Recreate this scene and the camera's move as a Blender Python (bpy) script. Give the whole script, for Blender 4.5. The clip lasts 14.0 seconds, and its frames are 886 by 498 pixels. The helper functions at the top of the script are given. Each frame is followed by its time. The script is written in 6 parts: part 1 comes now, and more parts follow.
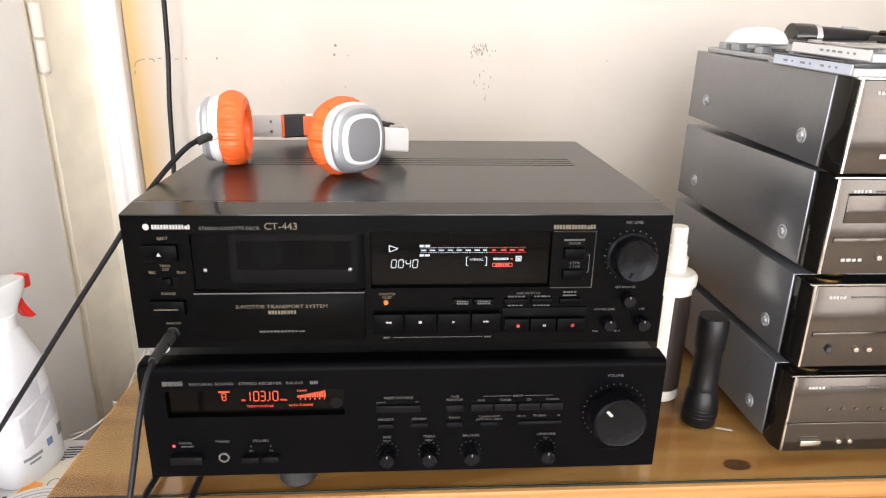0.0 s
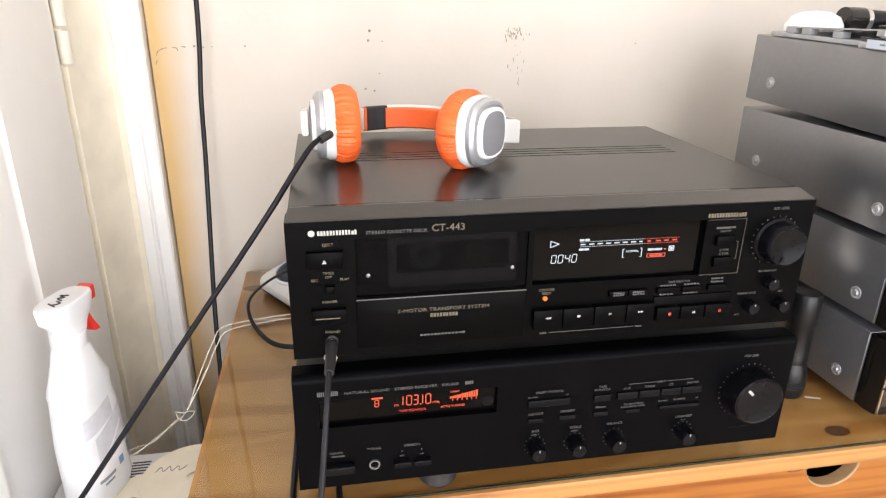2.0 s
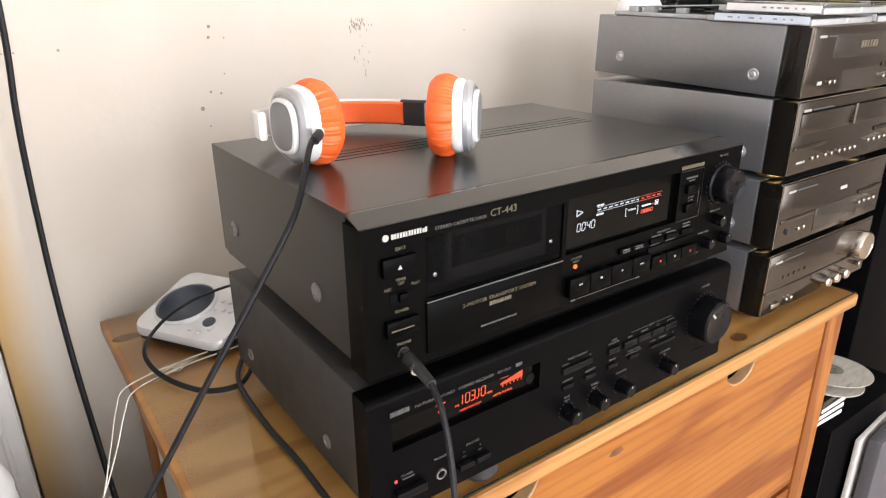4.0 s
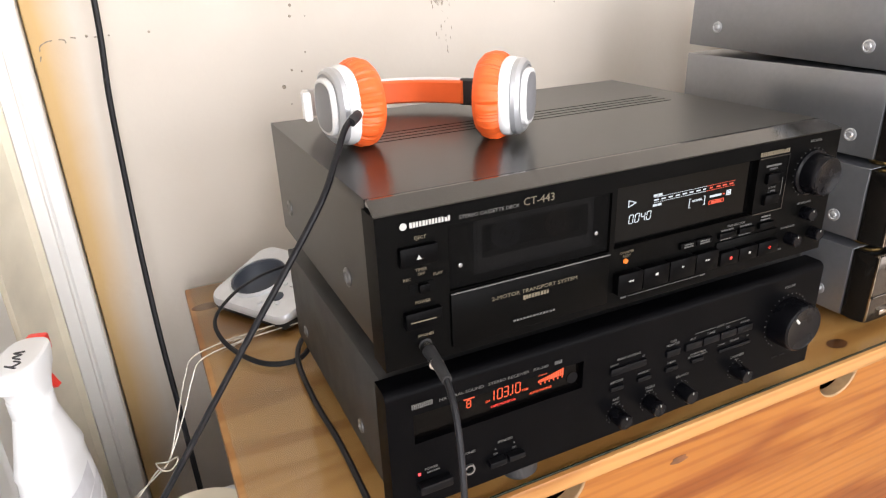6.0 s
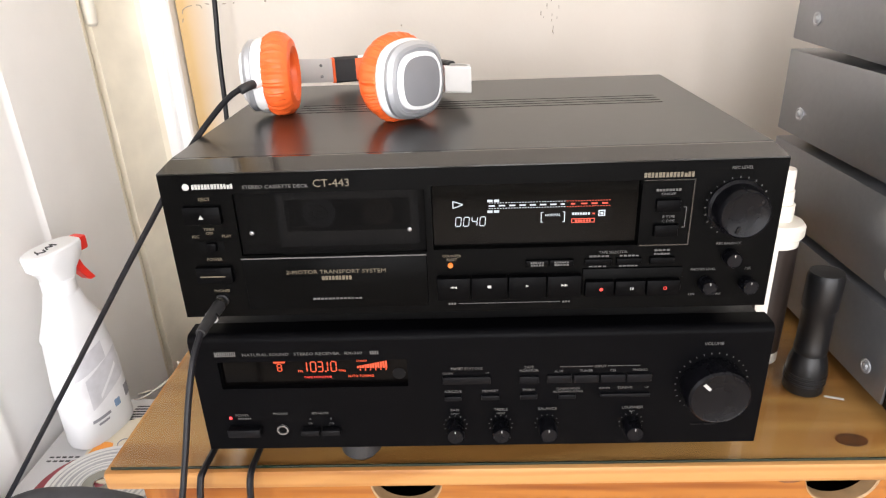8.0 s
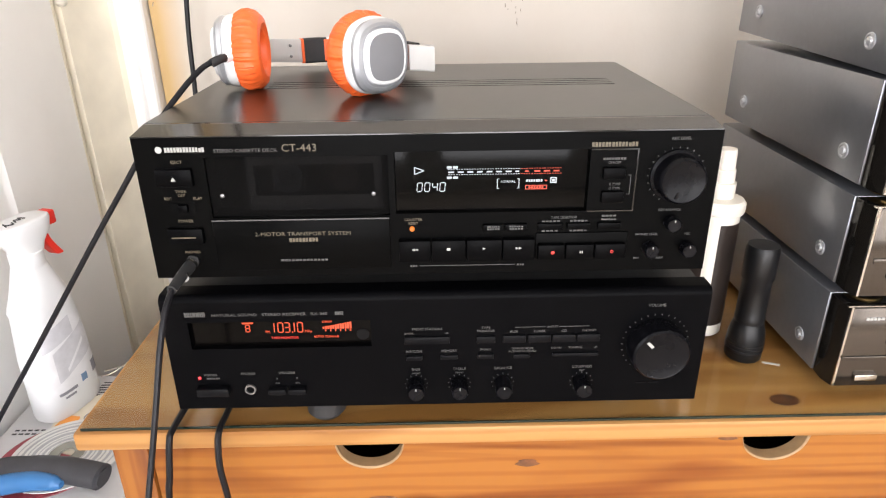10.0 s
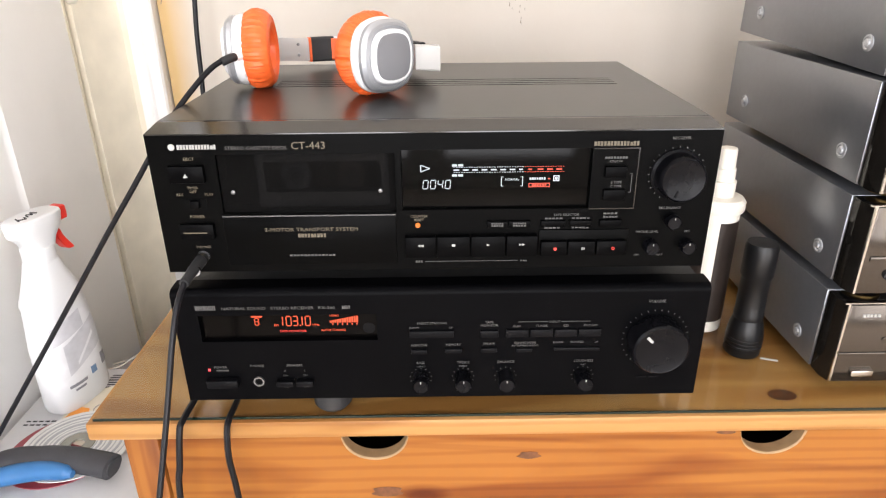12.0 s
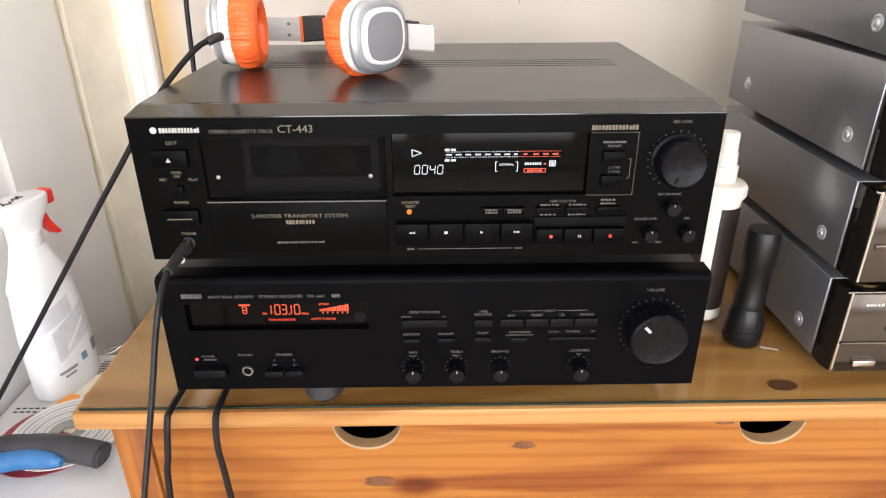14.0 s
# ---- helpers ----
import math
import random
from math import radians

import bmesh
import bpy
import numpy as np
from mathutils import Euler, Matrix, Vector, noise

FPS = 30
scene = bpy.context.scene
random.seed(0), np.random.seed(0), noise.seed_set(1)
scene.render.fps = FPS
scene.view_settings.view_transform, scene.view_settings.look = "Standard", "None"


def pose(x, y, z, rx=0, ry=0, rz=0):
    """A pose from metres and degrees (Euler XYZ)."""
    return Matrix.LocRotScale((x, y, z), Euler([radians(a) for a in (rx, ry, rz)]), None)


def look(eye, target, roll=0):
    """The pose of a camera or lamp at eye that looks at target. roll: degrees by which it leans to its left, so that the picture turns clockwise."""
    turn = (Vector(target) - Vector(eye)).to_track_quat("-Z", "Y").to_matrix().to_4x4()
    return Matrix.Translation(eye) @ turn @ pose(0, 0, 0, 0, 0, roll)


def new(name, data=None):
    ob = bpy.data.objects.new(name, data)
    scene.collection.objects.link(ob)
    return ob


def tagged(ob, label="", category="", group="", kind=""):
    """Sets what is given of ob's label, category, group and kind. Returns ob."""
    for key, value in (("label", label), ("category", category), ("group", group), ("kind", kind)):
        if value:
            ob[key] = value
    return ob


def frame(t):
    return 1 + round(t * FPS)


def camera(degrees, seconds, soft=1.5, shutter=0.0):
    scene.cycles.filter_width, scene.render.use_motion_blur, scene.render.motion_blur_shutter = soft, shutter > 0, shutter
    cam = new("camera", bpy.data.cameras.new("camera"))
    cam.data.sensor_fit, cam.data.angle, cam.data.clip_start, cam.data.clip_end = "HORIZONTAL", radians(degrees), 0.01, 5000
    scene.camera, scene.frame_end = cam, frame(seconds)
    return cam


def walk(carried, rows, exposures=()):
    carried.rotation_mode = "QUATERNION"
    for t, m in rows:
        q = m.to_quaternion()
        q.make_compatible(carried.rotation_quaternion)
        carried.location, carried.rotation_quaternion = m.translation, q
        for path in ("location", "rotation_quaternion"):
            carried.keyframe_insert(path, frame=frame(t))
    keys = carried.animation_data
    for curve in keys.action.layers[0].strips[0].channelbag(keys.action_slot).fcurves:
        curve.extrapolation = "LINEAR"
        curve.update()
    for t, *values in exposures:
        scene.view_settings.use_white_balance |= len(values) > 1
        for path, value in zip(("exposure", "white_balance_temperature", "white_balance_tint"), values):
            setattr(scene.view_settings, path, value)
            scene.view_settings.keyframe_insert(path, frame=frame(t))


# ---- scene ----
cam = camera(68.0, 14.0, soft=1.2)
PATH = [
    (0, (-0.001, 0.144, 1.147), (0.123, 2.029, 0.491), 1.0),
    (0.5, (-0.067, 0.125, 1.142), (0.04, 2.01, 0.483), 0.6),
    (1, (-0.112, 0.128, 1.139), (0.006, 2.007, 0.464), 0.6),
    (1.5, (-0.152, 0.15, 1.147), (0.089, 2.009, 0.45), 1.1),
    (2, (-0.178, 0.175, 1.156), (0.157, 2.012, 0.442), 0.7),
    (2.5, (-0.250, 0.204, 1.159), (0.509, 1.894, 0.405), 1.8),
    (3, (-0.351, 0.254, 1.152), (0.724, 1.788, 0.451), 0.1),
    (3.2, (-0.370, 0.27, 1.147), (0.709, 1.801, 0.445), -0.7),
    (5.3, (-0.396, 0.283, 1.141), (0.679, 1.791, 0.385), 0.2),
    (5.5, (-0.383, 0.271, 1.144), (0.659, 1.796, 0.377), -0.4),
    (6, (-0.327, 0.27, 1.142), (0.441, 1.945, 0.365), -2.4),
    (6.5, (-0.213, 0.255, 1.151), (0.081, 2.078, 0.384), -3.0),
    (7, (-0.119, 0.233, 1.153), (-0.203, 2.079, 0.388), -0.8),
    (7.5, (-0.033, 0.219, 1.138), (-0.129, 2.04, 0.318), -2.5),
    (8, (-0.003, 0.204, 1.134), (-0.072, 2.032, 0.324), -2.3),
    (8.2, (0.002, 0.204, 1.134), (-0.056, 2.025, 0.308), -1.8),
    (10.3, (0.003, 0.16, 1.119), (0.029, 1.991, 0.315), -0.7),
    (10.5, (0.002, 0.157, 1.123), (0.022, 1.989, 0.32), -0.8),
    (11, (0.0, 0.156, 1.124), (0.014, 1.986, 0.316), -0.7),
    (11.5, (0.001, 0.157, 1.124), (0.012, 1.987, 0.319), -0.6),
    (12, (0.001, 0.156, 1.124), (0.017, 1.982, 0.308), -0.5),
    (12.5, (0.007, 0.157, 1.124), (0.031, 1.975, 0.291), -0.7),
    (13, (0.005, 0.161, 1.121), (0.025, 1.978, 0.285), -0.5),
    (13.5, (0.005, 0.166, 1.123), (0.018, 1.974, 0.268), -0.3),
    (14, (0.007, 0.171, 1.121), (0.022, 1.975, 0.257), -0.4),
]
walk(cam, [(t, look(eye, target, roll)) for t, eye, target, roll in PATH])

# ---- light ----
world = bpy.data.worlds.new("sky")
scene.world = world
world.use_nodes = True
wn = world.node_tree
sky = wn.nodes.new("ShaderNodeTexSky")
sky.sky_type, sky.sun_disc, sky.sun_elevation, sky.sun_rotation = "NISHITA", False, radians(40), radians(150)
wn.nodes["Background"].inputs["Strength"].default_value = 0.12
wn.links.new(sky.outputs["Color"], wn.nodes["Background"].inputs["Color"])
scene.view_settings.exposure = 0.0

# daylight through two pairs of glazed doors behind the viewer
SOUTH, EAST = -2.2, 3.2
WINS = ((-0.87, 0.77), (0.99, 3.03))  # x0, x1 of each pair in the wall at y = SOUTH
WZ0, WZ1 = 0.10, 2.30
for (x0, x1), watts in zip(WINS, (122, 88)):
    lamp = bpy.data.lights.new("glazed_door_daylight", "AREA")
    lamp.shape, lamp.size, lamp.size_y, lamp.energy, lamp.color = "RECTANGLE", x1 - x0 - 0.04, 2.16, watts, (0.98, 0.965, 1.0)
    lamp_ob = new("glazed_door_daylight", lamp)
    lamp_ob.matrix_world = look(((x0 + x1) / 2, SOUTH - 0.08, 1.2), ((x0 + x1) / 2, 0.0, 1.2))

# and an unseen side window added in the west wall to brighten the stack's sides
WIN_W = (-2.0, -0.3, 0.75, 2.35)  # y0, y1, z0, z1 in the wall at x = -1.8
lamp_w = bpy.data.lights.new("added_side_light", "AREA")
lamp_w.shape, lamp_w.size, lamp_w.size_y, lamp_w.energy, lamp_w.color = "RECTANGLE", 1.65, 1.55, 40, (0.98, 0.965, 1.0)
lamp_w_ob = new("added_side_light", lamp_w)
lamp_w_ob.matrix_world = look((-1.88, -1.15, 1.55), (0.2, -0.4, 1.3))


# ---- materials ----
def mat(name, color, rough=0.5, metal=0.0, vary=0.08, scale=30.0, bump=0.0, bump_scale=200.0, spec=0.5, coat=0.0, rvary=0.08, stretch=(1, 1, 1)):
    m = bpy.data.materials.new(name)
    m.use_nodes = True
    nt = m.node_tree
    b = nt.nodes["Principled BSDF"]
    b.inputs["Metallic"].default_value = metal
    b.inputs["Specular IOR Level"].default_value = spec
    b.inputs["Coat Weight"].default_value = coat
    tc = nt.nodes.new("ShaderNodeTexCoord")
    mp = nt.nodes.new("ShaderNodeMapping")
    mp.inputs["Scale"].default_value = stretch
    nt.links.new(tc.outputs["Object"], mp.inputs["Vector"])
    n1 = nt.nodes.new("ShaderNodeTexNoise")
    n1.inputs["Scale"].default_value, n1.inputs["Detail"].default_value = scale, 6
    nt.links.new(mp.outputs["Vector"], n1.inputs["Vector"])
    ramp = nt.nodes.new("ShaderNodeValToRGB")
    e = ramp.color_ramp.elements
    e[0].position, e[1].position = 0.3, 0.7
    e[0].color = (*[c * (1 - vary) for c in color], 1)
    e[1].color = (*[min(1, c * (1 + vary)) for c in color], 1)
    nt.links.new(n1.outputs["Fac"], ramp.inputs["Fac"])
    nt.links.new(ramp.outputs["Color"], b.inputs["Base Color"])
    mr = nt.nodes.new("ShaderNodeMapRange")
    mr.inputs["To Min"].default_value, mr.inputs["To Max"].default_value = max(0, rough - rvary), min(1, rough + rvary)
    n2 = nt.nodes.new("ShaderNodeTexNoise")
    n2.inputs["Scale"].default_value, n2.inputs["Detail"].default_value = scale * 0.37, 4
    nt.links.new(mp.outputs["Vector"], n2.inputs["Vector"])
    nt.links.new(n2.outputs["Fac"], mr.inputs["Value"])
    nt.links.new(mr.outputs["Result"], b.inputs["Roughness"])
    if bump:
        n3 = nt.nodes.new("ShaderNodeTexNoise")
        n3.inputs["Scale"].default_value, n3.inputs["Detail"].default_value = bump_scale, 3
        nt.links.new(mp.outputs["Vector"], n3.inputs["Vector"])
        bp = nt.nodes.new("ShaderNodeBump")
        bp.inputs["Strength"].default_value, bp.inputs["Distance"].default_value = bump, 0.001
        nt.links.new(n3.outputs["Fac"], bp.inputs["Height"])
        nt.links.new(bp.outputs["Normal"], b.inputs["Normal"])
    return m


def glow(name, color, strength):
    m = bpy.data.materials.new(name)
    m.use_nodes = True
    b = m.node_tree.nodes["Principled BSDF"]
    b.inputs["Base Color"].default_value = (*[c * 0.08 for c in color], 1)
    b.inputs["Emission Color"].default_value = (*color, 1)
    b.inputs["Emission Strength"].default_value = strength
    return m


def pane_mat(name, tint, ior=1.45, rough=0.03):
    m = bpy.data.materials.new(name)
    m.use_nodes = True
    nt = m.node_tree
    nt.nodes.remove(nt.nodes["Principled BSDF"])
    tr, gl = nt.nodes.new("ShaderNodeBsdfTransparent"), nt.nodes.new("ShaderNodeBsdfGlossy")
    tr.inputs["Color"].default_value = (*tint, 1)
    gl.inputs["Roughness"].default_value = rough
    lw, mx = nt.nodes.new("ShaderNodeLayerWeight"), nt.nodes.new("ShaderNodeMixShader")
    lw.inputs["Blend"].default_value = 0.5
    pw, ma = nt.nodes.new("ShaderNodeMath"), nt.nodes.new("ShaderNodeMath")
    f0 = ((ior - 1) / (ior + 1)) ** 2
    pw.operation, pw.inputs[1].default_value = "POWER", 5.0
    ma.operation, ma.inputs[1].default_value, ma.inputs[2].default_value = "MULTIPLY_ADD", 1 - f0, f0
    nt.links.new(lw.outputs["Facing"], pw.inputs[0])
    nt.links.new(pw.outputs["Value"], ma.inputs[0])
    nt.links.new(ma.outputs["Value"], mx.inputs["Fac"])
    nt.links.new(tr.outputs["BSDF"], mx.inputs[1])
    nt.links.new(gl.outputs["BSDF"], mx.inputs[2])
    nt.links.new(mx.outputs["Shader"], nt.nodes["Material Output"].inputs["Surface"])
    return m


def smoked_mat(name, tint):
    """Smoked acrylic; a dim diffuse layer stands in for its faint room reflections."""
    m = bpy.data.materials.new(name)
    m.use_nodes = True
    nt = m.node_tree
    nt.nodes.remove(nt.nodes["Principled BSDF"])
    tr = nt.nodes.new("ShaderNodeBsdfTransparent")
    tr.inputs["Color"].default_value = (*tint, 1)
    df, mx = nt.nodes.new("ShaderNodeBsdfDiffuse"), nt.nodes.new("ShaderNodeMixShader")
    df.inputs["Color"].default_value = (0.0075, 0.0072, 0.0070, 1)
    nt.links.new(tr.outputs["BSDF"], mx.inputs[1])
    nt.links.new(df.outputs["BSDF"], mx.inputs[2])
    nt.links.new(mx.outputs["Shader"], nt.nodes["Material Output"].inputs["Surface"])
    return m


def pine_mat(name, along="x", tone=1.0, rough=0.38, seed=0.0, dark=(0.37, 0.135, 0.038), light=(0.61, 0.272, 0.083)):
    """Varnished pine: long grain, reddish heartwood bands and a few knots."""
    m = bpy.data.materials.new(name)
    m.use_nodes = True
    nt = m.node_tree
    L = nt.links.new
    b = nt.nodes["Principled BSDF"]
    b.inputs["Specular IOR Level"].default_value = 0.3
    tc, mp = nt.nodes.new("ShaderNodeTexCoord"), nt.nodes.new("ShaderNodeMapping")
    mp.inputs["Scale"].default_value = (1.1, 9, 9) if along == "x" else (9, 9, 1.1)
    mp.inputs["Location"].default_value = (seed, seed * 1.7, seed * 0.6)
    L(tc.outputs["Object"], mp.inputs["Vector"])
    warp = nt.nodes.new("ShaderNodeTexNoise")
    warp.inputs["Scale"].default_value, warp.inputs["Detail"].default_value = 1.6, 2
    L(mp.outputs["Vector"], warp.inputs["Vector"])
    bands = nt.nodes.new("ShaderNodeTexNoise")
    bands.inputs["Scale"].default_value, bands.inputs["Detail"].default_value = 2.0, 2.5
    bands.inputs["Distortion"].default_value = 0.7
    L(mp.outputs["Vector"], bands.inputs["Vector"])
    r1 = nt.nodes.new("ShaderNodeValToRGB")
    r1.color_ramp.elements[0].position, r1.color_ramp.elements[1].position = 0.435, 0.535
    r1.color_ramp.elements[0].color = (*[c * tone for c in dark], 1)
    r1.color_ramp.elements[1].color = (*[c * tone for c in light], 1)
    L(bands.outputs["Fac"], r1.inputs["Fac"])
    wave = nt.nodes.new("ShaderNodeTexWave")
    wave.bands_direction = "Z" if along == "x" else "X"
    wave.inputs["Scale"].default_value, wave.inputs["Distortion"].default_value = 2.6, 6.0
    wave.inputs["Detail"].default_value, wave.inputs["Detail Scale"].default_value = 3, 0.7
    L(mp.outputs["Vector"], wave.inputs["Vector"])
    mix = nt.nodes.new("ShaderNodeMix")
    mix.data_type, mix.blend_type = "RGBA", "MULTIPLY"
    r2 = nt.nodes.new("ShaderNodeValToRGB")
    r2.color_ramp.elements[0].color, r2.color_ramp.elements[1].color = (0.72, 0.58, 0.46, 1), (1, 1, 1, 1)
    r2.color_ramp.elements[1].position = 0.45
    L(wave.outputs["Fac"], r2.inputs["Fac"])
    mix.inputs["Factor"].default_value = 0.5
    L(r1.outputs["Color"], mix.inputs["A"])
    L(r2.outputs["Color"], mix.inputs["B"])
    vor = nt.nodes.new("ShaderNodeTexVoronoi")
    vor.inputs["Scale"].default_value, vor.inputs["Randomness"].default_value = 0.85, 1.0
    mk = nt.nodes.new("ShaderNodeMapping")
    mk.inputs["Scale"].default_value = (5, 9, 9) if along == "x" else (9, 9, 5)
    mk.inputs["Location"].default_value = (seed * 2.1, seed, seed * 1.3)
    L(tc.outputs["Object"], mk.inputs["Vector"])
    L(mk.outputs["Vector"], vor.inputs["Vector"])
    rk = nt.nodes.new("ShaderNodeValToRGB")
    rk.color_ramp.elements[0].position, rk.color_ramp.elements[1].position = 0.05, 0.13
    rk.color_ramp.elements[0].color, rk.color_ramp.elements[1].color = (0.42, 0.25, 0.16, 1), (1, 1, 1, 1)
    L(vor.outputs["Distance"], rk.inputs["Fac"])
    mix2 = nt.nodes.new("ShaderNodeMix")
    mix2.data_type, mix2.blend_type = "RGBA", "MULTIPLY"
    mix2.inputs["Factor"].default_value = 1.0
    L(mix.outputs["Result"], mix2.inputs["A"])
    L(rk.outputs["Color"], mix2.inputs["B"])
    L(mix2.outputs["Result"], b.inputs["Base Color"])
    fine = nt.nodes.new("ShaderNodeTexNoise")
    fine.inputs["Scale"].default_value, fine.inputs["Detail"].default_value = 22, 4
    L(mp.outputs["Vector"], fine.inputs["Vector"])
    bp = nt.nodes.new("ShaderNodeBump")
    bp.inputs["Strength"].default_value, bp.inputs["Distance"].default_value = 0.12, 0.001
    L(fine.outputs["Fac"], bp.inputs["Height"])
    L(bp.outputs["Normal"], b.inputs["Normal"])
    mr = nt.nodes.new("ShaderNodeMapRange")
    mr.inputs["To Min"].default_value, mr.inputs["To Max"].default_value = rough - 0.08, rough + 0.1
    L(fine.outputs["Fac"], mr.inputs["Value"])
    L(mr.outputs["Result"], b.inputs["Roughness"])
    return m


def plaster_mat():
    """Cream distempered wall with an ochre stain down its edge, blotches, chips and drill holes' dust."""
    m = bpy.data.materials.new("cream_plaster")
    m.use_nodes = True
    nt = m.node_tree
    L = nt.links.new
    b = nt.nodes["Principled BSDF"]
    b.inputs["Roughness"].default_value = 0.85
    b.inputs["Specular IOR Level"].default_value = 0.2
    tc = nt.nodes.new("ShaderNodeTexCoord")
    sep = nt.nodes.new("ShaderNodeSeparateXYZ")
    L(tc.outputs["Object"], sep.inputs["Vector"])
    n = nt.nodes.new("ShaderNodeTexNoise")
    n.inputs["Scale"].default_value, n.inputs["Detail"].default_value = 4.5, 7
    L(tc.outputs["Object"], n.inputs["Vector"])
    r = nt.nodes.new("ShaderNodeValToRGB")
    r.color_ramp.elements[0].position, r.color_ramp.elements[1].position = 0.3, 0.72
    r.color_ramp.elements[0].color, r.color_ramp.elements[1].color = (0.64, 0.585, 0.515, 1), (0.68, 0.63, 0.565, 1)
    L(n.outputs["Fac"], r.inputs["Fac"])
    # ochre stain along the end of the wall
    wob = nt.nodes.new("ShaderNodeMath")
    wob.operation, wob.inputs[1].default_value, wob.inputs[2].default_value = "MULTIPLY_ADD", 0.035, -0.0175
    L(n.outputs["Fac"], wob.inputs[0])
    add = nt.nodes.new("ShaderNodeMath")
    add.operation = "ADD"
    L(sep.outputs["X"], add.inputs[0])
    L(wob.outputs["Value"], add.inputs[1])
    st = nt.nodes.new("ShaderNodeMapRange")
    st.inputs["From Min"].default_value, st.inputs["From Max"].default_value = -0.412, -0.372
    st.inputs["To Min"].default_value, st.inputs["To Max"].default_value = 1.0, 0.0
    L(add.outputs["Value"], st.inputs["Value"])
    mx = nt.nodes.new("ShaderNodeMix")
    mx.data_type = "RGBA"
    L(st.outputs["Result"], mx.inputs["Factor"])
    L(r.outputs["Color"], mx.inputs["A"])
    mx.inputs["B"].default_value = (0.60, 0.415, 0.20, 1)
    L(mx.outputs["Result"], b.inputs["Base Color"])
    n3 = nt.nodes.new("ShaderNodeTexNoise")
    n3.inputs["Scale"].default_value, n3.inputs["Detail"].default_value = 40, 6
    L(tc.outputs["Object"], n3.inputs["Vector"])
    bp = nt.nodes.new("ShaderNodeBump")
    bp.inputs["Strength"].default_value, bp.inputs["Distance"].default_value = 0.18, 0.004
    L(n3.outputs["Fac"], bp.inputs["Height"])
    L(bp.outputs["Normal"], b.inputs["Normal"])
    return m


